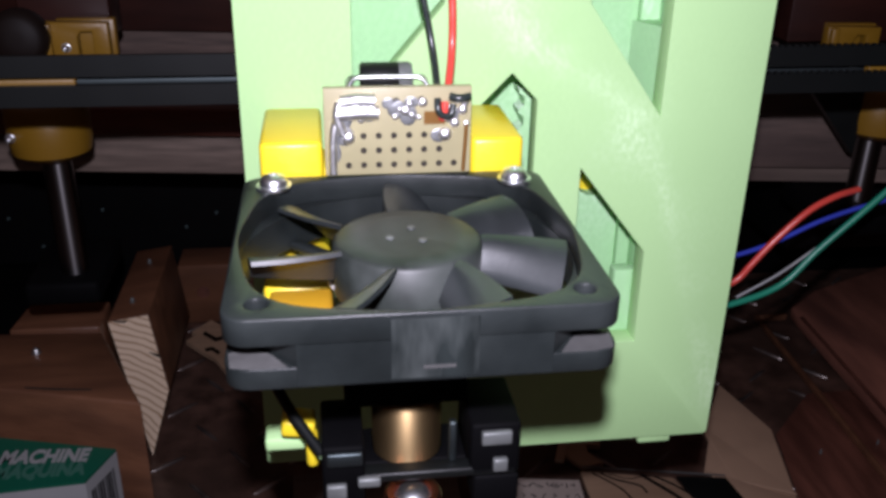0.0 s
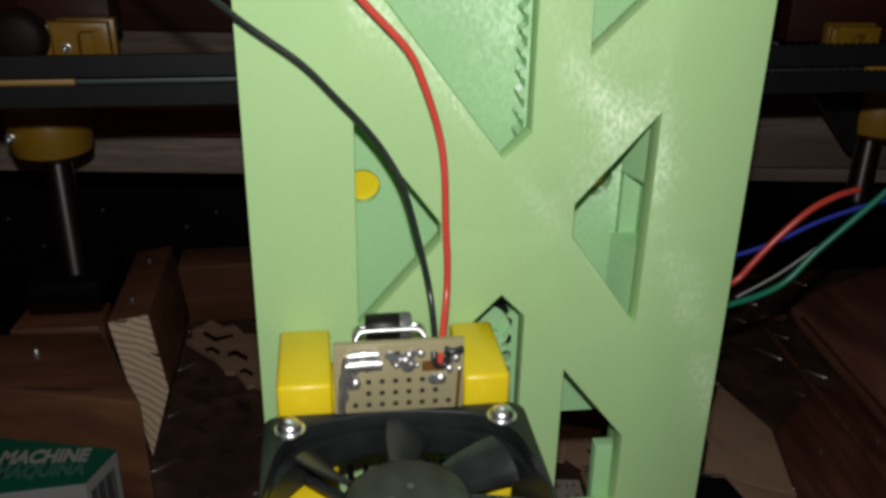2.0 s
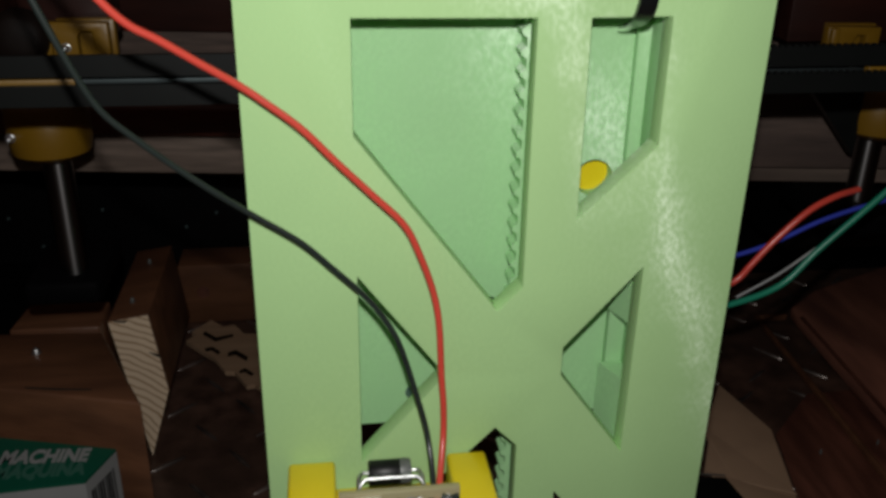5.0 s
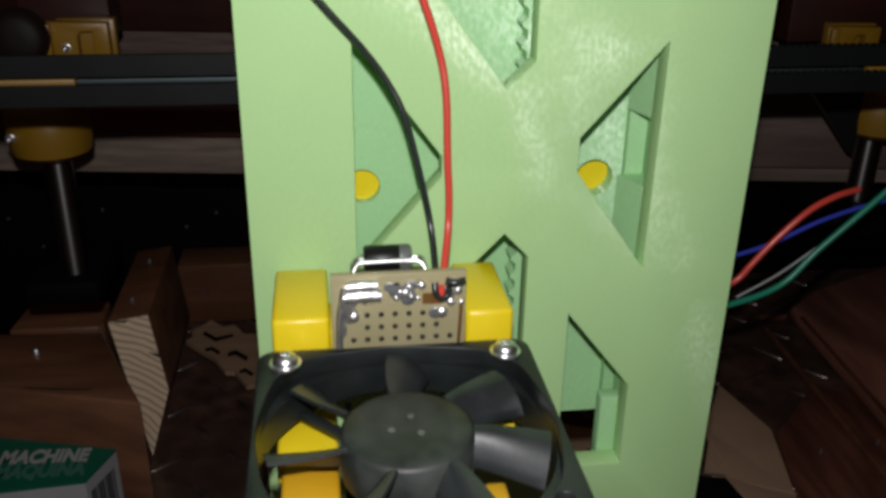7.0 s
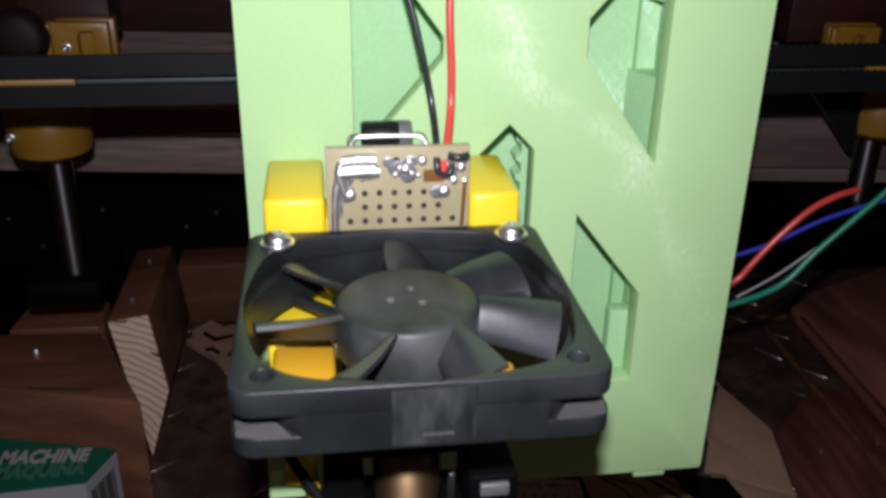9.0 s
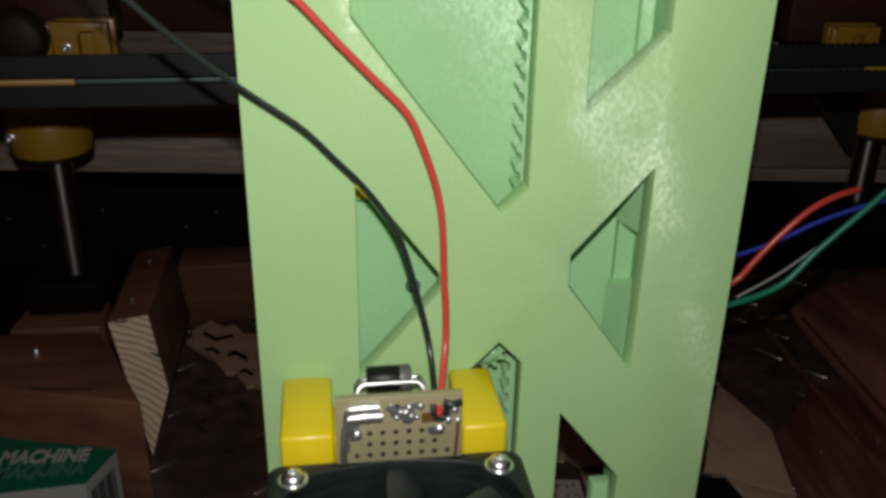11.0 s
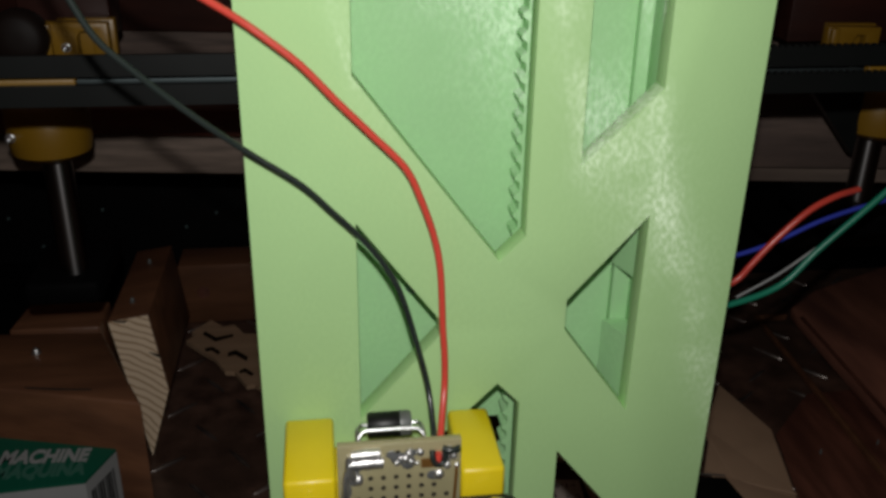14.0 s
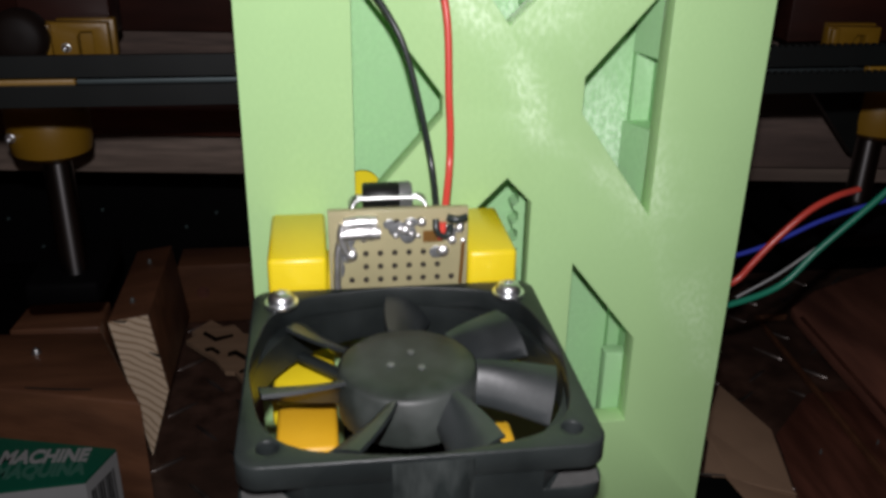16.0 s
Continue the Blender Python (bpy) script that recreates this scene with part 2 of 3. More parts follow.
def spline(points, steps=8):
    """A smooth line through points."""
    p = [Vector(q) for q in points]
    p = [2 * p[0] - p[1]] + p + [2 * p[-1] - p[-2]]
    out = []
    for i in range(1, len(p) - 2):
        for k in range(steps):
            t = k / steps
            out.append(0.5 * (2 * p[i] + (p[i + 1] - p[i - 1]) * t + (2 * p[i - 1] - 5 * p[i] + 4 * p[i + 1] - p[i + 2]) * t * t
                              + (3 * p[i] - p[i - 1] - 3 * p[i + 1] + p[i + 2]) * t ** 3))
    return out + [p[-2]]


def tube(points, r, n=10, steps=8, bm=None):
    line = spline(points, steps)
    b = bmesh.new()
    side = Vector((0.3, 0.8, 0.2))
    rows = []
    for i, c in enumerate(line):
        d = (line[min(i + 1, len(line) - 1)] - line[max(i - 1, 0)]).normalized()
        u = (side - d * side.dot(d)).normalized()
        side = u
        w = d.cross(u)
        rows.append([b.verts.new(c + r * (math.cos(2 * math.pi * k / n) * u + math.sin(2 * math.pi * k / n) * w)) for k in range(n)])
    for p, q in zip(rows, rows[1:]):
        for k in range(n):
            b.faces.new((p[k], p[(k + 1) % n], q[(k + 1) % n], q[k])).smooth = True
    b.faces.new(rows[0])
    b.faces.new(rows[-1])
    return join(bm, b)


def turned(bm, degrees, axis, about):
    m = Matrix.Translation(about) @ Matrix.Rotation(radians(degrees), 4, axis) @ Matrix.Translation(-Vector(about))
    bm.transform(m)
    return bm


def hemisphere(at, r, squash=1.0, bm=None, n=14, axis="z"):
    prof = [(r * math.cos(radians(a)), r * squash * math.sin(radians(a))) for a in (0, 18, 36, 54, 72)] + [(0, r * squash)]
    return lathe(prof, at, axis, n, bm)


def screw_head(name, at, r, parent, axis="z", material=None):
    """A domed screw head on a washer; on axis y it faces the front."""
    d = -1 if axis == "y" else 1
    prof = [(r * 1.25, 0), (r * 1.25, 0.5), (r, 0.5), (r, 1.1), (r * 0.8, 1.9), (r * 0.35, 2.2), (r * 0.3, 1.5), (0, 1.5)]
    return part(name, lathe([(q, h * d) for q, h in prof], at, axis, 20), material or STEEL, parent)


# ---- floor and closing walls ----
FLOOR = -170.0
b = box(-900, 900, -700, 900, FLOOR - 6, FLOOR)
setting("floor", b, MAT, "dark brown rubber floor with raised tread bars", "floor")
b = bmesh.new()
rng = random.Random(4)
for i in range(-9, 11):
    for j in range(0, 15):
        x, y = i * 30 + (j % 2) * 15 + 4, 90 + j * 21
        a = 38 if (i + j) % 2 else -52
        g = hemisphere((0, 0, 0), 1.0, 1.0, n=10)
        bmesh.ops.scale(g, vec=(9.0, 1.15, 1.2), verts=g.verts[:])
        g.transform(Matrix.Translation((x + rng.uniform(-1, 1), y + rng.uniform(-1, 1), FLOOR - 0.05)) @ Matrix.Rotation(radians(a + rng.uniform(-3, 3)), 4, "Z"))
        join(b, g)
tread = part("tread_bars", b, TREAD)
tagged(tread, "worn raised tread bars of the dark floor", "floor tread", "", "stuff")
setting("wall_north", box(-900, 900, 560, 570, FLOOR, 500), SOOT, "dark wall far behind the machine", "wall")
setting("wall_south", box(-900, 900, -710, -700, FLOOR, 500), SOOT, "dark wall behind the camera", "wall")
setting("wall_west", box(-910, -900, -700, 560, FLOOR, 500), SOOT, "dark wall beside the machine", "wall")
setting("wall_east", box(900, 910, -700, 560, FLOOR, 500), SOOT, "dark wall beside the machine", "wall")

# ---- the moving carriage: printed green plate with rack ----
CUTS = {
    "a": [(-5.9, 104.6), (29.5, 104.4), (29.6, 47.4), (24.2, 41.9), (-5.9, 82.0)],
    "b": [(40.0, 104.4), (56.2, 104.5), (56.2, 78.5), (40.3, 62.4)],
    "c": [(-5.8, 51.8), (11.6, 28.7), (11.6, 24.6), (-5.8, 4.2)],
    "d": [(56.2, 51.3), (39.6, 31.9), (39.6, 24.6), (55.9, 2.2)],
    "e": [(25.0, 11.5), (30.3, 6.0), (30.3, -34), (12, -34), (12, -2)],
    "f": [(40.2, -8.3), (55.8, -27.8), (56.0, -49.9), (40.2, -49.9)],
}
carriage = thing("sliding_carriage", (25, 0, -76.5), "pale green printed plastic sliding carriage with angular cut-outs", "machine carriage")
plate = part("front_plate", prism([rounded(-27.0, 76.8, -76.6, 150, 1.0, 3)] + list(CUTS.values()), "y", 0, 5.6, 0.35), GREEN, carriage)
part("guide_rail", box(-27, -8.5, 5.6, 15.9, -74, 150, 0.5), GREEN_IN, carriage)
part("guide_rail", prism([[(56.2, 5.6), (76.5, 5.6), (76.5, 13.6), (53.7, 13.6)]], "z", 34, 56), GREEN_IN, carriage)
part("guide_rail", box(57.2, 76.5, 5.6, 13.6, 56.1, 150, 0.3), GREEN_IN, carriage)
part("guide_rail", box(57.2, 76.5, 5.6, 13.6, -74, -6.2, 0.3), GREEN_IN, carriage)
part("guide_block", prism([[(56.0, 5.7), (76.5, 5.7), (76.5, 13.6), (52.8, 13.6)]], "z", -6, 19), GREEN_IN, carriage)
part("guide_stop", prism([[(51.8, 5.7), (57.1, 5.7), (57.1, 9.5), (51.8, 9.5)]], "z", -74, -34.8, 0.3), GREEN_IN, carriage)
part("guide_web", box(58.5, 76.5, 5.6, 13.6, 19.02, 33.9, 0.2), GREEN_IN, carriage)
part("foot_tab", box(60.3, 68.4, 1, 6.5, -79.2, -76.3, 0.6), GREEN, carriage)
rack = [(33.5, 140), (33.5, -70)]
z = -70.0
while z < 136:
    rack += [(29.9, z), (29.9, z + 1.2), (28.7, z + 2.0), (28.7, z + 2.7), (29.9, z + 3.6)]
    z += 4.3
rack.append((29.9, 140))
part("toothed_rack", prism([rack], "y", 9.5, 15.0), GREEN_IN, carriage)
tie = bmesh.new()
pts = spline([(49.7, 8, 101), (49.5, 3.0, 102.5), (49.4, -2.2, 105.5), (50.0, -3.2, 112), (50.3, -3.4, 124), (50.3, -3, 150)], 6)
rows = [[tie.verts.new(p + Vector((sx * 1.75, sy * 0.6, 0))) for sx, sy in ((-1, -1), (1, -1), (1, 1), (-1, 1))] for p in pts]
for p, q in zip(rows, rows[1:]):
    for k in range(4):
        tie.faces.new((p[k], p[(k + 1) % 4], q[(k + 1) % 4], q[k]))
tie.faces.new(rows[0]), tie.faces.new(rows[-1])
part("cable_tie", tie, mat("black_nylon", (0.006, 0.007, 0.007), 0.22, vary=0.2, spec=0.7), carriage, "black nylon cable tie")
# pale strip added in place of the highlight down the tie's edge
part("tie_highlight", box(48.75, 49.15, -4.2, -3.7, 112, 150), FACET, carriage, "pale strip standing for the highlight on the cable tie")

# ---- the standing back plate, its plugs and the pinion ----
back = thing("back_plate", (24, 20, -43), "pale green printed back plate with two yellow plugged holes", "machine plate")
body = part("plate", prism([[(-24, -43.2), (74, -43.2), (74, 170), (-24, 170)], ring(-3.6, 19.0, 3.9, 28), ring(48.4, 19.4, 4.3, 28)], "y", 16.2, 21.5), GREEN_IN, back)
plug = part("plug", lathe([(3.85, 0), (3.85, 1.2)], (-3.6, 18.4, 19.0), "y", 28), YELLOW, back, "round yellow plastic plug")
part("plug", lathe([(4.25, 0), (4.25, 1.2)], (48.4, 19.9, 19.4), "y", 28), YELLOW, back, "round yellow plastic plug")
part("ridge", box(54.6, 73.5, 13.8, 16.2, -43, 170, 0.3), GREEN_IN, back)
for zz in (-5.7, -34.7):
    screw_head("screw", (7.5, 16.2, zz), 1.4, back, "y", SHADESTEEL)
pinion = thing("pinion_gear", (22.6, 14, -15.6), "pale green printed pinion gear with a black rim", "gear")
teeth = []
for i in range(12):
    a = 2 * math.pi * i / 12
    for off, r in ((-0.18, 4.0), (-0.09, 5.3), (0.09, 5.3), (0.18, 4.0)):
        teeth.append((23.6 + r * math.cos(a + off), -19.2 + r * math.sin(a + off)))
part("disc", lathe([(7.3, 3.5), (7.3, 0.6), (6.9, 0), (0, 0)], (22.6, 10.6, -15.6), "y", 40), GREEN_IN, pinion)
part("toothed_wheel", prism([teeth], "y", 7.9, 10.5, 0.2), GREEN_IN, pinion)
part("hub", lathe([(2.6, 0), (2.6, -1.6), (1.8, -2.2), (0, -2.2)], (23.6, 8.0, -19.2), "y", 20), GREEN_IN, pinion)
part("rim", lathe([(7.35, 0), (8.4, 0), (8.4, 2.4), (7.35, 2.4), (7.35, 0)], (22.6, 10.2, -15.6), "y", 48), BLACK, pinion, "black band round the disc")

# ---- the tool bracket: yellow block and arms on the carriage ----
bracket = thing("tool_bracket", (0, -8, -12), "bright yellow printed bracket on the green carriage", "bracket")
part("block", box(-22.5, -11.9, -22, 0, -9.6, 5.6, 0.9), YELLOW, bracket)
part("block", box(13.6, 22.8, -22, 0, -9.6, 5.6, 0.9), YELLOW, bracket)
part("crossbar", box(-12.2, 13.8, -12, 0, -9.6, -2.5, 0.6), YELLOW, bracket)
part("arm", box(-22, -11.2, -39.8, -20, -17.5, -12.5, 0.8), YELLOW, bracket)
part("arm", box(14.5, 21.5, -34, -20, -16, -12, 0.8), YELLOW, bracket)
part("arm", box(12.6, 16.4, -55.5, -49.5, -16, -12, 0.7), SHADEYELLOW, bracket)
part("arm", box(-21, -11.2, -53, -40.3, -17.5, -12.5, 0.8), SHADEYELLOW, bracket)
part("clip", turned(box(-20.5, -15, -44, -39, -38.4, -35.4, 0.6), 8, "Y", (-18, -42, -37)), YELLOW, bracket)
part("clip", box(-16.6, -14.6, -45, -41, -44, -38, 0.8), YELLOW, bracket)
part("clip_base", box(-23.5, -16.8, -41, -36, -43.0, -40.6, 0.5), GREEN, bracket)

# ---- the cooling fan ----
FY = -48.1
fan = thing("cooling_fan", (0, FY, -9.8), "dusty black square cooling fan lying flat", "fan")
corners = [(sx * 20, FY + sy * 20) for sx in (-1, 1) for sy in (-1, 1)]
FLARE = [((24.3 + 2.9 * math.sin(2 * a) ** 4) * math.cos(a), FY + (24.3 + 2.9 * math.sin(2 * a) ** 4) * math.sin(a)) for a in [2 * math.pi * i / 96 for i in range(96)]]
part("frame", prism([rounded(-25, 25, FY - 25, FY + 25, 3.2), FLARE] + [ring(x * 1.04, FY + (y - FY) * 1.04, 1.5, 12) for x, y in corners], "z", -3.8, 0, 0.25), FANBLACK, fan)
part("lower_flange", prism([rounded(-25, 25, FY - 25, FY + 25, 3.2), ring(0, FY, 24.4, 64)], "z", -9.8, -6.9, 0.25), FANBLACK, fan)
octo = [(-16, -25), (16, -25), (18.5, -22), (22, -18.5), (25, -16), (25, 16), (22, 18.5), (18.5, 22), (16, 25), (-16, 25), (-18.5, 22), (-22, 18.5), (-25, 16), (-25, -16), (-22, -18.5), (-18.5, -22)]
part("duct", prism([[(x * 1.002, FY + y * 1.002) for x, y in octo], ring(0, FY, 24.35, 64)], "z", -9.5, -3.75), FANBLACK, fan)
hub = part("hub", lathe([(11.0, -9.0), (11.0, -1.6), (10.2, -0.9), (7.0, -0.8), (0, -0.8)], (0, FY, 0), "z", 48), HUB, fan)
for i in range(3):
    a = radians(75 + 120 * i)
    part("pin", lathe([(0.6, -0.9), (0.6, -0.55), (0, -0.5)], (2.8 * math.cos(a), FY + 2.8 * math.sin(a), 0), "z", 10), FACET, hub)
for i in range(7):
    az = radians(-4.7 + i * 360 / 7)
    g = bmesh.new()
    grid = []
    for k in range(7):
        s = -1 + k / 3
        row = []
        for q in range(5):
            r = 10.8 + 12.4 * q / 4
            u = (1 - s) / 2
            phi = az + radians(4 - 20 * u ** 0.75) - radians(8) * q / 4
            zz = -1.2 - 5.4 * u ** 1.7
            row.append(Vector((r * math.cos(phi), FY + r * math.sin(phi), zz)))
        grid.append(row)
    top = [[g.verts.new(v + Vector((0.12 * math.sin(az), -0.12 * math.cos(az), 0.3))) for v in row] for row in grid]
    bot = [[g.verts.new(v - Vector((0.12 * math.sin(az), -0.12 * math.cos(az), 0.3))) for v in row] for row in grid]
    for k in range(6):
        for q in range(4):
            g.faces.new((top[k][q], top[k + 1][q], top[k + 1][q + 1], top[k][q + 1]))
            g.faces.new((bot[k][q], bot[k][q + 1], bot[k + 1][q + 1], bot[k + 1][q]))
        for q in (0, 4):
            g.faces.new((top[k][q], top[k + 1][q], bot[k + 1][q], bot[k][q]))
    for k in (0, 6):
        for q in range(4):
            g.faces.new((top[k][q], top[k][q + 1], bot[k][q + 1], bot[k][q]))
    for f in g.faces:
        f.smooth = True
    part("blade", g, BLADE, fan)
for a in (45, 135, 225, 315):
    part("strut", turned(box(9, 24.2, FY - 1, FY + 1, -9.7, -8.3, 0.3), a, "Z", (0, FY, 0)), FANBLACK, fan)
for sx in (-1, 1):
    part("dust", prism([[(sx * 24.6, FY - 21), (sx * 24.2, FY - 24.2), (sx * 21.5, FY - 24.8), (sx * 17.2, FY - 24.8), (sx * 19.2, FY - 21.8), (sx * 22.0, FY - 19)]], "z", -6.92, -6.75), DUST, fan, "pale dust in the corner slot")
part("stamp", box(-0.5, 3.6, FY - 25.22, FY - 25.16, -7.9, -7.4), DUST, fan, "worn pale stamped mark")
for x in (-20, 20):
    screw_head("screw", (x, FY + 20, 0), 2.3, fan)
part("label_film", box(-4.5, 6.5, FY - 25.16, FY - 25.07, -9.2, -0.8), mat("clear_tape", (0.011, 0.014, 0.0138), 0.28, vary=0.5, scale=150, stretch=(1, 1, 0.3), second=(0.045, 0.052, 0.05), mix_scale=260), fan, "strip of clear tape")

# ---- the laser head under the fan ----
laser = thing("laser_head", (0, -45, -52), "black laser head with a brass barrel under the fan", "laser head")
part("heat_sink", box(-10, 10, -46, -26, -31.8, -20, 0.4), DULL, laser)
for i in range(7):
    part("fin", box(-9.6 + i * 3, -8.4 + i * 3, -46, -26, -20, -10.2), DULL, laser)
part("core", box(-9.3, 9.3, -45, -27, -20, -12.6), DULL, laser)
part("barrel", lathe([(5.4, -31.9), (5.9, -32.4), (5.9, -42.2), (5.5, -42.6)], (0.4, -42, 0), "z", 40), BRASS, laser, "brass lens barrel")
part("crossbar", box(-8, 17.5, -52, -49, -42.4, -40.7, 0.4), BLACK, laser)
part("flange", box(-14, 17.5, -46, -36, -46.2, -42.8, 0.5), DULL, laser)
part("side_post", box(9.8, 18, -52, -38, -42.3, -32.4, 0.6), DULL, laser)
part("side_post", box(-14, -7.2, -52, -38, -46, -35.0, 0.6), DULL, laser)
part("strap", tube([(-22, -45, -24), (-18.5, -47, -31), (-14, -49, -38)], 0.9), BLACK, laser, "black strap")
part("nut", box(11.4, 16.3, -53.2, -52, -35.7, -33.3, 0.3), FACET, laser, "grey machined plate")
part("nut", box(13.4, 15.8, -53.2, -52, -41.0, -38.6, 0.3), FACET, laser, "grey machined plate")
part("nut", box(-13.4, -10.2, -53.2, -52, -44.2, -41.6, 0.3), FACET, laser, "grey machined plate")
part("nut", box(-8.4, -4.8, -53.2, -52, -42.2, -40.6, 0.3), FACET, laser, "grey machined plate")
part("nut", box(-13.2, -7.6, -53.0, -52, -38.0, -35.6, 0.3), DARKSTEEL, laser, "dull dark metal plate")
part("stay", box(6.6, 7.8, -50, -48.6, -40.7, -33, 0.3), DARKSTEEL, laser)
part("foot_block", box(10.5, 18.0, -52, -44, -49, -42.6, 0.5), DULL, laser)
part("lens_ring", lathe([(3.2, -46.6), (3.2, -45.7), (4.3, -45.5), (4.8, -46.0), (4.7, -48.6), (3.2, -48.6)], (0.6, -50.6, 0), "z", 36), mat("copper", (0.75, 0.36, 0.24), 0.25, 1.0), laser, "copper lens ring")
part("lens", lathe([(3.2, -46.8), (2.6, -45.6), (1.4, -44.9), (0, -44.7)], (0.6, -50.6, 0), "z", 28), STEEL, laser, "bright domed lens")
part("wire", tube([(-8, -50, -12), (-5, -51.4, -11.2), (-1, -52.3, -11), (3, -52.9, -11.2), (6, -51, -12)], 0.55), WHITE, laser, "thin white wire")
part("wire", tube([(-9, -40, -12), (-11.5, -41, -11.2), (-10.2, -45, -11.2), (-8, -48, -12.5)], 0.4), WHITE, laser, "thin white wire")

# ---- the circuit board ----
board = thing("circuit_board", (0.7, -23.6, 0.5), "tan perforated circuit board with solder blobs and a diode", "circuit board")
part("base", box(-11.5, 13.0, -24.4, -22.8, 0.4, 15.3, 0.15), PCB, board)
dot = None
for r in range(3):
    for c in range(8 if r == 2 else 6):
        x, zz = -7.6 + 2.54 * c + (0 if r == 2 else 2.54), 7.2 - 2.54 * r
        if dot is None:
            dot = part("hole", lathe([(0.54, 0), (0.54, 0.3), (0, 0.3)], (x, -24.46, zz), "y", 12), HOLE, board)
            first = (x, zz)
        else:
            same("hole", dot, board, (x - first[0], 0, zz - first[1]))
rng = random.Random(9)
for x, zz, r in ((-7.6, 7.0, 1.25), (8.6, 7.2, 1.2), (-9.0, 9.2, 0.8), (-8.6, 11.4, 1.0), (1.0, 11.6, 0.6), (2.6, 12.6, 0.7), (4.8, 12.8, 0.9), (3.0, 10.6, 0.6), (11.5, 11.4, 0.9), (12.2, 9.0, 0.6), (10.6, 13.2, 0.8), (4.2, 10.2, 0.5), (1.9, 11.4, 0.9), (0.2, 10.4, 0.6), (10.2, 9.2, 0.9), (11.9, 12.6, 0.7), (-5.4, 10.0, 0.7), (-9.4, 8.2, 0.8)):
    part("solder_joint", hemisphere((x, -24.4, zz), r, -0.7, axis="y"), SOLDER, board)
TINNED = mat("dull_tinned_solder", (0.26, 0.27, 0.275), 0.38, 0.7, vary=0.3, scale=500, bump=0.4, bump_scale=700)
for x, zz, r, k in ((0.6, 11.6, 1.7, 0.9), (2.4, 10.6, 1.5, 1.2), (-0.8, 12.6, 1.2, 0.8), (3.0, 12.8, 1.3, 0.7), (-8.4, 10.2, 1.6, 1.3), (-8.2, 7.2, 1.7, 1.0), (-9.6, 4.4, 0.8, 2.2), (-6.4, 12.4, 2.0, 0.8), (-4.2, 10.8, 1.4, 0.9), (7.6, 7.0, 1.5, 0.8), (9.6, 10.6, 1.3, 1.2)):
    g = hemisphere((0, 0, 0), r, -0.1, axis="y")
    g.transform(Matrix.Translation((x, -24.4, zz)) @ Matrix.Diagonal((1, 1, k, 1)))
    part("solder_wash", g, TINNED, board, "dull grey tinned patch")
for zz, x0, x1 in ((13.2, -8.6, -3.2), (11.2, -9.2, -2.6)):
    g = tube([(x0, -24.5, zz - 0.2), ((x0 + x1) / 2, -24.7, zz + 0.15), (x1, -24.5, zz)], 1.25, 12)
    part("solder_track", g, SOLDER, board)
part("solder_track", tube([(-8.8, -24.5, 13), (-9.3, -24.7, 10.5), (-8.4, -24.6, 7.6)], 0.9), SOLDER, board)
part("solder_track", tube([(-9.3, -24.5, 10.6), (-10.0, -24.6, 7.5), (-10.2, -24.6, 4), (-10.2, -24.5, 0.8)], 0.75), SOLDER, board)
part("solder_track", tube([(12.2, -24.5, 9.0), (12.0, -24.6, 5), (11.8, -24.5, 0.8)], 0.35), COPPER, board)
part("copper_pad", box(5.0, 8.6, -24.52, -24.4, 9.0, 11.2), COPPER, board)
for x, zz in ((0.4, 13.0), (4.6, 13.2)):
    part("hole", lathe([(0.6, 0), (0.6, 0.3), (0, 0.3)], (x, -24.47, zz), "y", 12), HOLE, board)
diode = part("diode", lathe([(2.3, 0), (2.6, 0.4), (2.6, 6.4), (2.55, 6.5)], (-5.2, -18, 15.4), "x", 28), BLACK, board, "thick black diode with a silver band")
part("band", lathe([(2.5, 6.5), (2.63, 6.5), (2.63, 8.3), (2.3, 8.8), (0.5, 8.8)], (-5.2, -18, 15.4), "x", 28), FACET, diode, "silver band")
part("lead", tube([(-5.2, -18, 15.4), (-6.6, -18.2, 15.5), (-7.3, -19.5, 15.2), (-7.4, -22.7, 13.4)], 0.45), STEEL, diode)
part("lead", tube([(3.6, -18, 15.4), (5.0, -18.2, 15.5), (5.8, -19.5, 15.2), (5.9, -22.7, 13.4)], 0.45), STEEL, diode)
part("jumper", tube([(-7.3, -22.6, 12.4), (-7.3, -22.0, 14.6), (-6.2, -21.1, 16.0), (-4.2, -20.95, 16.2), (2.5, -20.95, 16.2), (4.8, -21.1, 16.0), (5.9, -22.0, 14.6), (5.9, -22.6, 12.4)], 0.42), STEEL, board, "silver jumper lead")
part("wire_end", tube([(8.0, -24.8, 10.0), (8.3, -25.4, 11.4), (8.4, -25.2, 13.0)], 0.65), RED, board, "red wire end")
part("wire_end", tube([(7.2, -24.8, 13.4), (7.2, -25.6, 12.0), (8.0, -25.8, 10.8), (9.4, -25.6, 11.0), (9.8, -25.2, 12.6)], 0.6), BLACKWIRE, board, "black wire end")
part("wire_end", tube([(9.2, -25.0, 13.8), (10.8, -25.6, 13.6), (12.6, -25.2, 13.8)], 0.7), BLACKWIRE, board, "black wire end")

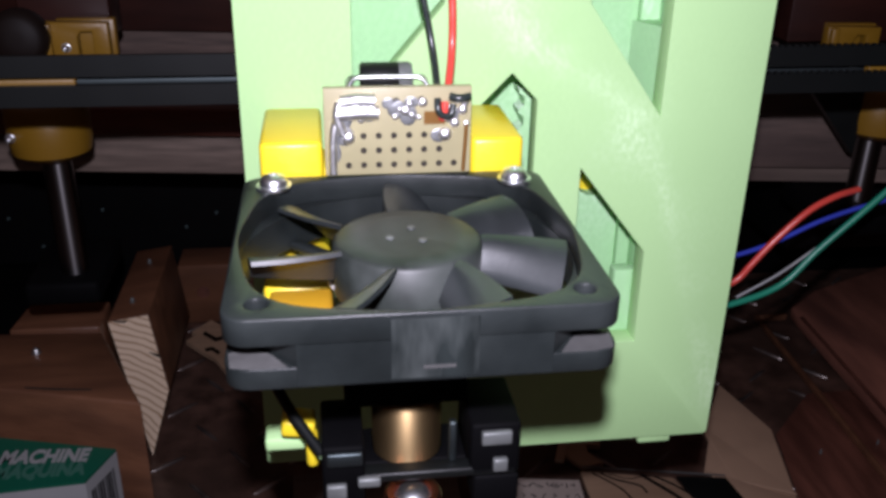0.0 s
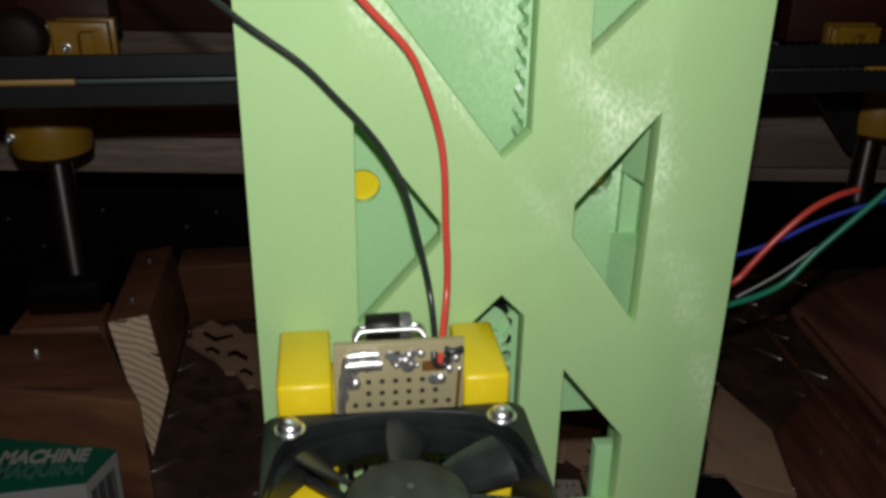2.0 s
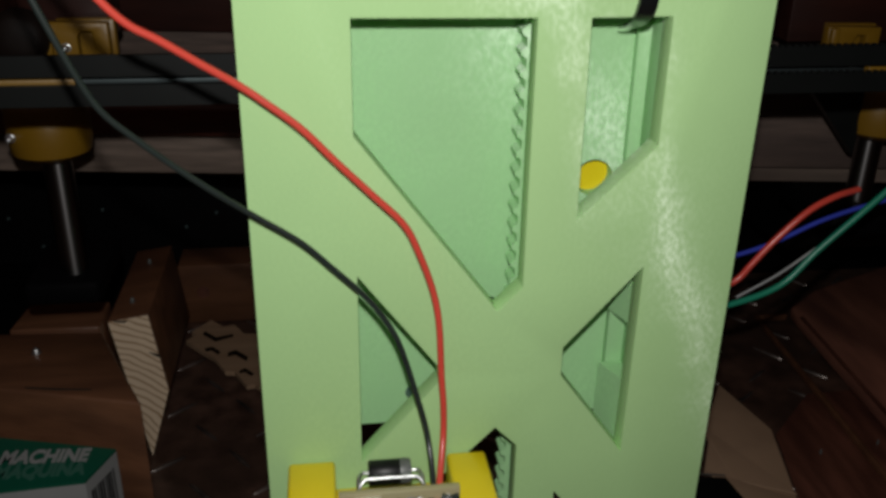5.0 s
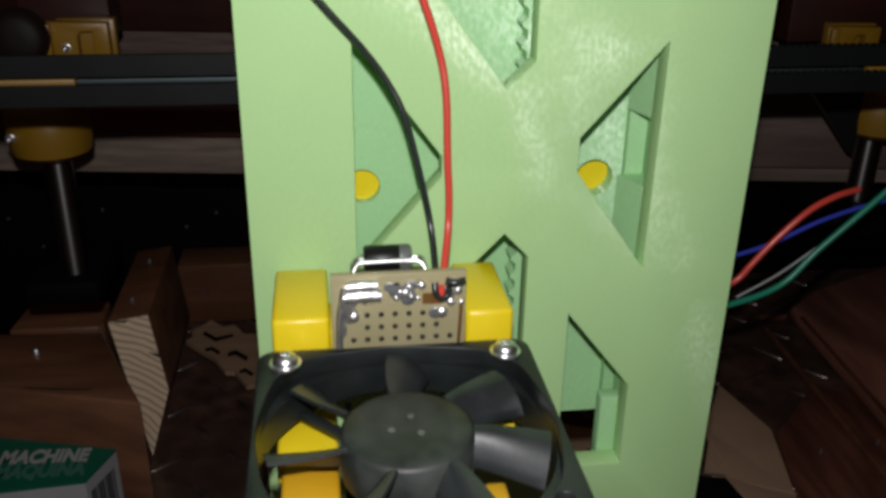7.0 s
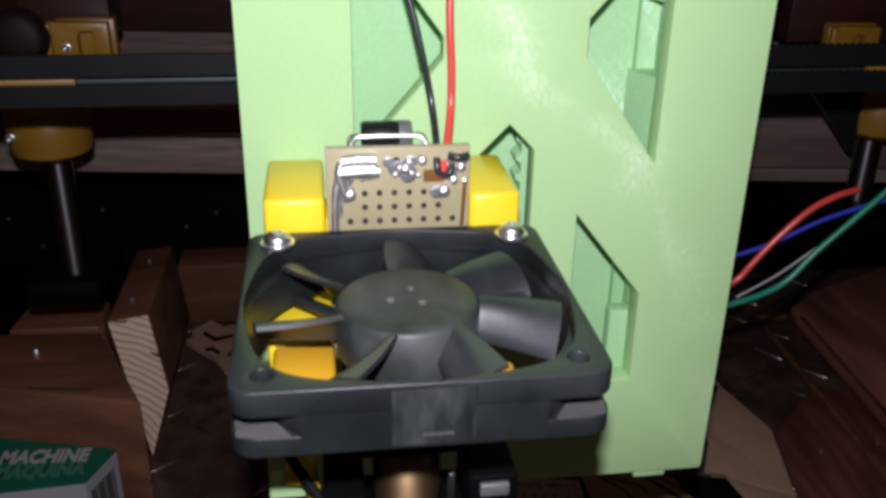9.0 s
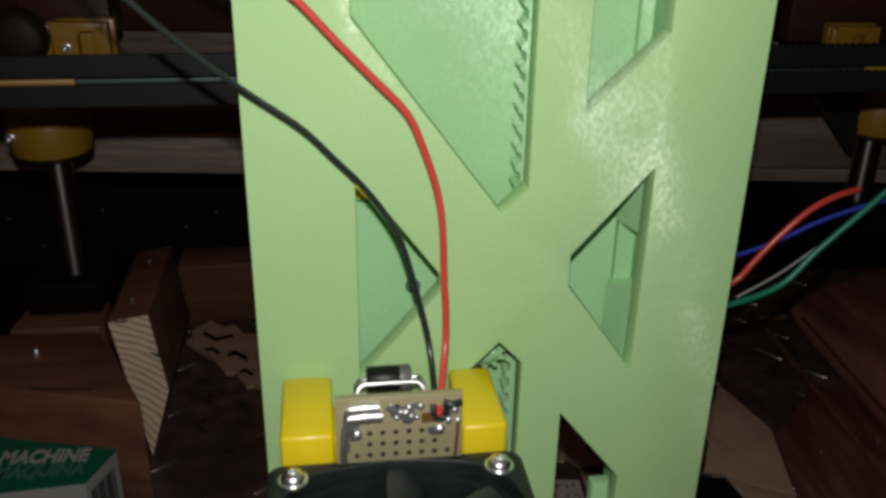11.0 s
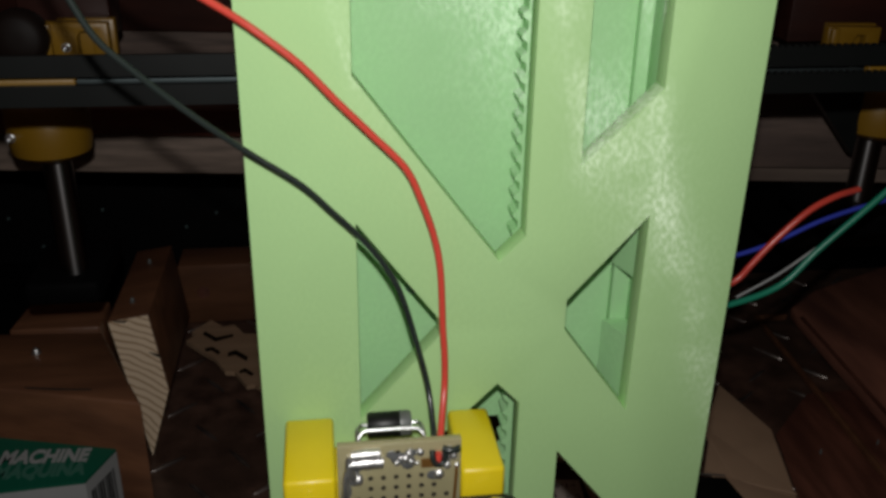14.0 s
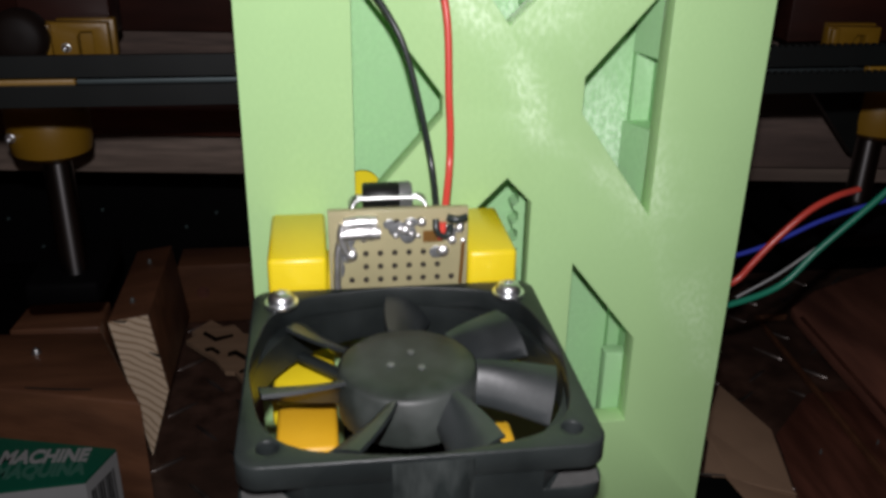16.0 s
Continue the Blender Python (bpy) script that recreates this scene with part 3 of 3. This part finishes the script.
# ---- the two supply wires ----
redwire = thing("red_wire", (10, -14, 12), "red insulated wire rising from the circuit board", "wire")
part("strand", tube([(9.2, -21, 9), (10.2, -15, 11), (11.6, -9.2, 17.5), (11.7, -7.9, 24.5), (11.3, -7.2, 31), (10.9, -5.4, 42.5), (9.7, -4.2, 49.8), (6.8, -4.2, 58.5), (3.7, -4.2, 65.0), (-2.6, -4.2, 71.7), (-9.0, -4.2, 78.3), (-15.2, -4.2, 85), (-21.0, -4.2, 89.8), (-26.0, -4.4, 93.6), (-32.6, -5.9, 98.2), (-38.9, -7.8, 102.8), (-43.2, -9.1, 105.6), (-47.2, -10.3, 110), (-51.8, -11.6, 117), (-57.2, -13.3, 128), (-63, -15, 145)], 0.73, 12), RED, redwire)
blackwire = thing("black_wire", (8.5, -14, 12), "black insulated wire rising from the circuit board", "wire")
part("strand", tube([(8.0, -21, 9), (8.6, -15, 11.5), (8.0, -9.2, 18.3), (5.7, -7.8, 28), (2.6, -6, 38.6), (-0.6, -4.7, 44.6), (-4.9, -4.2, 50.2), (-10.4, -4.2, 56), (-16.6, -4.2, 62.2), (-25.8, -4.4, 68.8), (-32.2, -5.8, 74.2), (-38.7, -7.7, 80.3), (-44.2, -9.4, 86.0), (-48.6, -10.7, 91), (-51.4, -11.5, 96.5), (-54.6, -12.5, 105.3), (-57.8, -13.4, 115), (-61.5, -14.5, 128), (-65, -15.5, 145)], 0.62, 12), BLACKWIRE, blackwire)

# ---- the machine frame behind ----
for name, z0, z1 in (("upper", 35.9, 41.0), ("lower", 28.8, 33.9)):
    belt = thing("timing_belt", (0, 50, z0), "black toothed timing belt stretched across the machine", "timing belt", "timing belts")
    part("band", box(-330, 330, 50, 51.4, z0, z1), BLACK, belt)
    g = bmesh.new()
    for i in range(45):
        box(80 + i * 2, 81 + i * 2, 50, 51.4, z1, z1 + 0.6, bm=g)
    part("belt_teeth", g, BLACK, belt)
rod = thing("cross_rod", (0, 58, 35), "steel cross rod behind the belts", "rod")
part("shaft", lathe([(3.0, -330), (3.0, 330)], (0, 59, 33.4), "x", 24), DARKSTEEL, rod)


def column(x, flip, label, drop=0.0, foot=(-59.5, -51.0)):
    bx = x if flip > 0 else x - 39
    c = thing("frame_column", (x, 130, -66), label, "machine column", "frame columns")
    part("shaft", lathe([(4.7, foot[0] + 2), (4.7, 12)], (x, 130, 0), "z", 32), RODSTEEL, c, "bright steel guide shaft")
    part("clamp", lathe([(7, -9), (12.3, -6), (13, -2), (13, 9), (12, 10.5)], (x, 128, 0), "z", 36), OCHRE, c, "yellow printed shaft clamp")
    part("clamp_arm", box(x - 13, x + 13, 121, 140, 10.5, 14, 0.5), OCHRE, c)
    screw_head("screw", (x - 9 * flip, 117.5, 1.0), 1.2, c, "y")
    part("foot", box(x - 15, x + 10, 119, 160, foot[0], foot[1], 2), DULL, c, "black foot block")
    profile = [(6.6, 25), (15.8, 25), (15.8, 32.4), (16.8, 34), (20.2, 34), (20.2, 25), (25, 25), (25, 36.6), (6.0, 37)]
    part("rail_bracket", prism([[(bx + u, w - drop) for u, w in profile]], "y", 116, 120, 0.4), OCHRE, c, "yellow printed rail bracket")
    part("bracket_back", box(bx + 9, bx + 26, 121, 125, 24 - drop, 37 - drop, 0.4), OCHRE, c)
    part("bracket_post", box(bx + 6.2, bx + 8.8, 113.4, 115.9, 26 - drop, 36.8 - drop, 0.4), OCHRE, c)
    if flip > 0:
        part("knob", lathe([(8.4, 4), (8.6, 1), (7.8, -2), (6.0, -3.4), (2.0, -3.8), (0, -3.8)], (bx + 0.3, 112, 33), "y", 32), mat("dark_brown_knob", (0.006, 0.003, 0.002), 0.65, vary=0.3, scale=60, spec=0.2), c, "dark brown round knob")
    part("bracket_plate", box(min(x, bx) - 3, max(x, bx + 20) + 4, 126, 142, 30 - drop, 75, 0.5), MAHOGANY, c)
    screw_head("screw", (bx + 12.4, 115.9, 29.4 - drop), 1.1, c, "y")
    return c


for x0, x1 in ((-330, -69.5), (133, 330)):
    strip = thing("belt_clip", ((x0 + x1) / 2, 53, 33.6), "ochre printed strip between the timing belts", "belt clip", "belt clips")
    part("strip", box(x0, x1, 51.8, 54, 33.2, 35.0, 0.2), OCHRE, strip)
    part("edge", box(x0, x1, 52.4, 55, 35.0, 36.2, 0.2), DULL, strip)
column(-99.5, 1, "left frame column with yellow clamps")
column(191, -1, "frame column with yellow clamps beside wires", 3.5, (-46.0, -37.0))
brace = thing("corner_brace", (165, 122, -10), "black triangular corner brace", "brace")
part("gusset", prism([[(158, 12), (180, 12), (180, -14)]], "y", 122, 126), BLACK, brace)
PIVOT = (-92, 190, 0)
beam = thing("rear_beam", (0, 200, -36), "greyed bare wooden beam across the machine", "beam")
part("plank", turned(box(-400, 400, 190, 208, -36.5, -16.5, 0.8), -7.4, "Z", PIVOT), GREYWOOD, beam)
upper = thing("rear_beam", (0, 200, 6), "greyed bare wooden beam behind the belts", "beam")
part("plank", turned(box(-400, 400, 192, 208, -6, 20.5, 0.8), -7.4, "Z", PIVOT), SHADEWOOD, upper)
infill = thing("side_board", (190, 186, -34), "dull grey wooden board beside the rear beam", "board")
part("plank", turned(box(116, 270, 184, 189.8, -28.5, -7.6, 0.6), -7.4, "Z", PIVOT), SHADEWOOD, infill)
part("plank", turned(box(116, 270, 183, 189.8, -7.0, 13, 0.6), -7.4, "Z", PIVOT), SHADEWOOD, infill)
slat = thing("stained_batten", (0, 180, -14), "dark red stained wooden batten", "batten")
part("plank", turned(box(-400, 90, 178, 189.9, -17, -6, 0.8), -7.4, "Z", PIVOT), REDWOOD, slat)
top = thing("stained_board", (0, 200, 21), "dark red stained board above the rear beam", "board")
part("plank", turned(box(-400, 400, 188, 210, 20.8, 110, 0.8), -7.4, "Z", PIVOT), MAHOGANY, top)
PANEL_SCREWS = ((-139.3, -109.0), (-191.4, -112.6), (-175.2, -130.6), (-75.3, -113.1), (-93.3, -121.4))
panel = thing("rear_casing", (0, 330, FLOOR), "black casing with small screws under the beam", "casing")
part("sheet", box(-500, 500, 336, 340, FLOOR, 60), SOOT, panel)
part("case", box(-420, -140, 198, 335, FLOOR, -140, 1), SOOT, panel)
part("case", box(206, 420, 198, 335.9, -88, -45, 1), SOOT, panel)
for x, zz in PANEL_SCREWS:
    screw_head("screw", (x, 335.6, zz), 0.75, panel, "y", SHADESTEEL)

# ---- wooden things on the floor ----
stood = thing("sawn_board", (-95, 240, FLOOR), "brown stained board on edge with a pale sawn end", "board")
g = prism([[(-104.8, -99.1), (-87.9, -96.6), (-83.1, -134.5), (-94.0, -169.6)]], "y", 180.4, 252, 0.4)
part("plank", g, BROWN, stood)
part("sawn_end", prism([[(-104.6, -99.3), (-88.1, -96.9), (-83.4, -134.5), (-94.1, -169.2)]], "y", 179.6, 180.3), ENDGRAIN, stood, "pale sawn end with growth rings")
for crack in ([(-103.0, -98.4), (-96.4, -98.9), (-98, -99.7), (-101.4, -99.2)], [(-89.6, -114.6), (-84.9, -116.2), (-85.2, -117.6), (-87.4, -116.4)]):
    part("crack", prism([crack], "y", 179.3, 179.55), HOLE, stood, "dark drying crack")
for x, y in ((-97, 195), (-96, 235)):
    screw_head("nail", (x, y, -98), 0.9, stood, "z", FACET)
block = thing("wooden_block", (-160, 150, FLOOR), "brown stained wooden block with a crack", "wood block")
part("body", prism([[(-104.5, 168), (-80.0, 113.5), (-132, 128), (-260, 163), (-260, 178), (-146, 170.5)]], "z", FLOOR, -97, 1.2), BROWN, block)
part("ledge", prism([[(-141.5, 171.5), (-139, 197.4), (-106, 193.5), (-106, 171)]], "z", FLOOR, -96.4, 0.8), BROWN, block)
part("crack", prism([[(-124, 128.6), (-112, 126.4), (-99, 124.6), (-99.4, 123.8), (-112, 125.2), (-123, 127.6)]], "z", -97.3, -96.9), HOLE, block, "dark crack along the edge")
screw_head("screw", (-126, 153, -97), 1.5, block)
plank = thing("rear_plank", (-60, 310, FLOOR), "brown plank with a knot lying at the back", "plank")
part("body", box(-96, 140, 305, 330, FLOOR, -133, 1), BROWN, plank)
part("knot", lathe([(3.6, 0), (3.6, -0.2), (2, -0.3), (0, -0.3)], (-83, 305, -150), "y", 20), STAINED, plank)

SLOTS = ([(-82, 288), (-75, 280), (-66, 283), (-65.4, 280), (-75, 275.5), (-82.6, 284)], [(-67, 263), (-63, 265), (-56, 257), (-56.6, 253), (-63, 260), (-67, 258.5)])
ply = thing("cut_plywood", (-70, 265, FLOOR), "thin laser-cut plywood offcut with notches", "plywood offcut")
g = prism([[(-91, 278), (-86, 285), (-89, 288), (-79.6, 301), (-72, 292), (-66, 294), (-60, 283), (-52, 282), (-40, 266), (-36, 222), (-42, 219), (-51, 230), (-55, 229), (-62, 243), (-67, 244), (-73, 257), (-82, 267)], SLOTS[0], SLOTS[1]], "z", FLOOR + 1.4, FLOOR + 4)
part("sheet", g, PLY, ply)
# dark solids fill the notches and stand just proud of the sheet
for slot in SLOTS + ([(-80, 268.5), (-76, 270), (-71, 264), (-72, 261), (-76, 266), (-79, 265)], [(-60, 243), (-57, 246), (-52, 240), (-53, 237.5), (-57, 242), (-59, 241)]):
    part("notch_fill", prism([slot], "z", FLOOR + 1.0, FLOOR + 4.1), SOOT, ply, "dark fill of a notch")

tinbox = thing("card_box", (-110, 95, FLOOR), "small green and white cardboard box with printed lettering", "cardboard box")
C0, C1, C2, C3 = Vector((-131, 116.4)), Vector((-88.7, 105)), Vector((-95.6, 88)), Vector((-138, 84.6))
part("lid", prism([[C0 + (C0 - C1) * 0.6, C1, C2, C3]], "z", -111, -110), CARDGREEN, tinbox, "green printed lid")
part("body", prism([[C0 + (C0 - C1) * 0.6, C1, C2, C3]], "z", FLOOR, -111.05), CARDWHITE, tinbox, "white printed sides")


def lettering(name, words, size, at, angle, tall, material, parent):
    cu = bpy.data.curves.new(name, "FONT")
    cu.body, cu.size, cu.extrude, cu.align_x = words, size * MM, 0.0001, "LEFT"
    cu.offset = 0.0003
    tmp = new("tmp_text", cu)
    me = bpy.data.meshes.new_from_object(tmp.evaluated_get(bpy.context.evaluated_depsgraph_get()))
    bpy.data.objects.remove(tmp)
    at0 = BASE[parent.name]
    me.transform(Matrix.Translation((Vector(at) - at0) * MM) @ Matrix.Rotation(radians(angle), 4, "Z") @ Matrix.Shear("XY", 4, (0.15, 0)) @ Matrix.Diagonal((1, tall, 1, 1)))
    me.materials.clear()
    me.materials.append(material)
    ob = new(name, me)
    ob.parent = parent
    BASE[ob.name] = at0
    return ob


lettering("lettering", "MACHINE", 6.8, (-127.4, 100.8, -109.9), -3, 1.45, CARDWHITE, tinbox)
lettering("lettering", "MÁQUINA", 6.4, (-127, 92.6, -109.9), -1, 1.5, PALEINK, tinbox)
side = (C2 - C1).normalized()
for i in range(9):
    p = C1 + side * (3 + i * 1.5)
    q = C1 + side * (3.7 + i * 1.5 + (0.4 if i % 3 else 0))
    n2 = Vector((-side.y, side.x)) * 0.12
    part("bar", prism([[p - n2, q - n2, q + n2, p + n2]], "z", -140, -116), INK, tinbox)

# ---- right-hand floor: cardboard, boards, paper ----
flap = thing("cardboard_piece", (170, 150, FLOOR), "folded brown cardboard piece", "cardboard")
part("sheet", prism([[(188, 206), (197, 165), (183.8, 113), (163, 124), (163, 166)]], "z", FLOOR + 1.4, FLOOR + 2.6, 0.3), CARDBOARD, flap)
part("flap", turned(prism([[(166.5, 167), (185, 117), (152, 138.5)]], "z", FLOOR + 3.2, FLOOR + 4.4, 0.3), -5, "Y", (185, 130, FLOOR + 3.2)), CARDBOARD, flap)
part("flap", turned(prism([[(152, 137.5), (186, 115), (176, 92), (150, 100), (158, 124)]], "z", FLOOR + 2.8, FLOOR + 4.0, 0.3), 3, "X", (150, 137, FLOOR + 3)), CARDBOARD, flap)
bd = thing("floor_board", (225, 120, FLOOR), "low worn red-brown board under a thin batten", "board", "floor boards")
part("plank", prism([[(197.8, 162), (230.8, 194), (276, 196), (262, 30), (186, 30), (186, 116)]], "z", FLOOR + 0.8, FLOOR + 1.6, 0.3), STAINED, bd)
screw_head("screw", (212, 146, FLOOR + 1.6), 0.5, bd, "z", FACET)
screw_head("screw", (243, 150, FLOOR + 1.6), 0.5, bd, "z", FACET)
bat = thing("thin_batten", (232, 190, FLOOR), "thin brown wooden batten lying on the floor", "batten")
part("stick", turned(box(238.6, 240.8, 60, 272, FLOOR + 1.7, FLOOR + 5, 0.4), -3.4, "Z", (240, 272, 0)), BROWN, bat)
part("end_stick", box(241.2, 258, 270, 272.2, FLOOR + 1.4, FLOOR + 5, 0.4), BROWN, bat)
slab = thing("brown_slab", (330, 270, FLOOR), "brown wooden slab beside the boards", "slab")
part("body", prism([[(259.4, 259.3), (252.7, 161.5), (247, 80), (420, 60), (420, 333), (352, 321), (285, 291), (261, 272)]], "z", FLOOR + 2, -161, 1.0), PLAINBROWN, slab)
part("edge_strip", prism([[(259.0, 258.6), (252.3, 161.5), (246.6, 80), (248.6, 80), (254.6, 161.5), (261.4, 258.6)]], "z", -160.9, -160.2), STAINED, slab)
paper = thing("paper_note", (85, 130, FLOOR), "small pale paper note with scribbled writing", "paper")
part("sheet", prism([[(64.5, 144.3), (94.5, 139.4), (91, 100), (60, 105)]], "z", FLOOR + 1.5, FLOOR + 2.0), mat("pale_card", (0.42, 0.36, 0.31), 0.7, vary=0.12), paper)
rng = random.Random(21)
for row in range(2):
    for i in range(11 - 4 * row):
        x, y = 67 + i * 2.35 * (1 + row), 139.6 - i * 0.35 * (1 + row) - row * 7.5
        g = tube([(x + rng.uniform(-0.8, 1.6), y + rng.uniform(-1.8, 1.8), FLOOR + 2.05) for _ in range(4)], 0.22, 5, 4)
        part("scribble", g, INK, paper)
CUT_LINES = ([(101, 141.5), (105, 137), (111, 129), (113, 122)], [(104.5, 141), (110, 136), (119, 131), (121, 126)], [(108, 140), (116, 136), (124, 137), (131, 134)],
             [(122, 138), (127, 131), (133, 122), (137, 114)], [(128, 136), (134, 130), (140, 122)])
strips = thing("plywood_strips", (120, 130, FLOOR), "light laser-cut plywood sheet with charred curved cuts", "plywood offcut")
part("sheet", prism([[(96, 143.5), (136, 134.5), (141, 112), (138, 96), (98, 98), (95.5, 120)]], "z", FLOOR + 1.4, FLOOR + 3.6, 0.2), PLY, strips)
for k, line in enumerate(CUT_LINES):
    part("charred_cut", tube([(x, y, FLOOR + 3.55) for x, y in line], (0.5, 0.55, 0.3, 1.0, 0.6)[k], 6), SOOT, strips, "charred dark cut")
slip = thing("black_plate", (147, 125, FLOOR), "thin black plastic plate with a pale highlight strip", "plate")
part("sheet", prism([[(136.6, 133.6), (158, 130), (162, 100), (142, 100)]], "z", FLOOR + 3.9, FLOOR + 5.4, 0.3), BLACK, slip)
# the plate's edge highlight, drawn as a thin grey strip
part("edge_highlight", prism([[(97, 144.3), (158, 131.2), (158, 130.6), (97, 143.7)]], "z", FLOOR + 5.5, FLOOR + 5.9), FACET, slip, "pale strip drawn as the edge highlight")

off = thing("wood_offcut", (5, 125, FLOOR), "grey-brown wooden offcut lying under the carriage", "wood offcut")
part("body", box(-30, 40, 90, 151, FLOOR + 1.2, FLOOR + 7, 0.6), GREYWOOD, off)
chip = thing("plywood_chip", (102, 165, FLOOR), "small light plywood offcut with a notch", "plywood offcut")
part("sheet", prism([[(90, 158), (98, 178), (114, 172), (110, 160), (104, 162), (103, 156), (108, 148), (98, 146)]], "z", FLOOR + 1.5, FLOOR + 4), PLY, chip)
part("sheet", prism([[(86, 150), (96, 176), (99, 175), (90, 149)]], "z", FLOOR + 4.2, FLOOR + 6), CARDBOARD, chip)

# ---- loose wires beside the machine ----
for name, material, pts in (
        ("green", GREENWIRE, [(95, 60, -41), (109, 60, -39.4), (124.5, 60, -33.5), (135, 60, -21.7), (152.3, 60, -4.1), (175, 62, 18)]),
        ("red", RED, [(100, 60, -36), (109.5, 60, -31.4), (114, 60, -26), (120, 60, -18.4), (128.8, 60, -9.5), (137, 61, -5.5), (146, 64, -4.6)]),
        ("blue", BLUE, [(98, 66, -27), (110, 66, -26), (123, 66, -22), (138, 66, -15), (156, 66, -9.5), (180, 66, -4)]),
        ("white", CARDWHITE, [(112, 62, -38), (124, 62, -31), (135, 62, -22.5)])):
    w = thing("loose_wire", pts[0], name + " insulated wire hanging beside the carriage", "wire", "loose wires")
    part("strand", tube(pts, {"white": 0.4, "blue": 0.75}.get(name, 1.0), 8), material, w)

# ---- motion: carriage, tool and wires ride up and down together ----
RIDE = [(0, 35.8), (0.25, 31.4), (0.5, 25.6), (1, 12.6), (1.5, 0), (2, -12.3), (2.5, -24.4), (3, -36.9), (3.5, -49.0), (4, -61.2), (4.2, -64.4), (4.35, -62.4),
        (4.5, -58.9), (5, -46.7), (5.5, -34.5), (6, -22.3), (6.3, -15.0), (6.5, -10.1), (7, 2.0), (7.5, 15.0), (8, 27.1), (8.25, 32.6), (8.5, 35.7), (8.7, 32.6),
        (9, 25.6), (9.5, 13.1), (10, 0.8), (10.5, -11.6), (11, -24), (11.3, -31.4), (11.5, -36.4), (12, -48.5), (12.5, -60.9), (12.65, -63.2), (12.8, -63.4), (13, -60.3),
        (13.5, -48.1), (14, -34.8), (14.5, -22.4), (15, -10.4), (15.5, 1.9), (16, 14.3)]


def sway(dz, most):
    """The wires lean over a little further as the carriage sinks: degrees at the board."""
    steps = ((-64.4, -0.36), (-51.5, -0.28), (-36.9, 0.0), (-12.3, 0.7), (12.6, 1.0), (35.8, 1.0))
    for (a, p), (b2, q) in zip(steps, steps[1:]):
        if dz <= b2:
            return most * (p + (q - p) * max(0.0, dz - a) / (b2 - a))
    return most


def motions():
    for ob in (carriage, bracket, fan, laser, board):
        at = Vector(ob.location)
        walk(ob, [(t, Matrix.Translation(at + Vector((0, 0, dz * MM)))) for t, dz in RIDE])
    for ob, most in ((redwire, 1.1), (blackwire, 2.4)):
        at = Vector(ob.location)
        walk(ob, [(t, Matrix.Translation(at + Vector((0, 0, dz * MM))) @ Matrix.Rotation(radians(sway(dz, most)), 4, "Y")) for t, dz in RIDE])


motions()
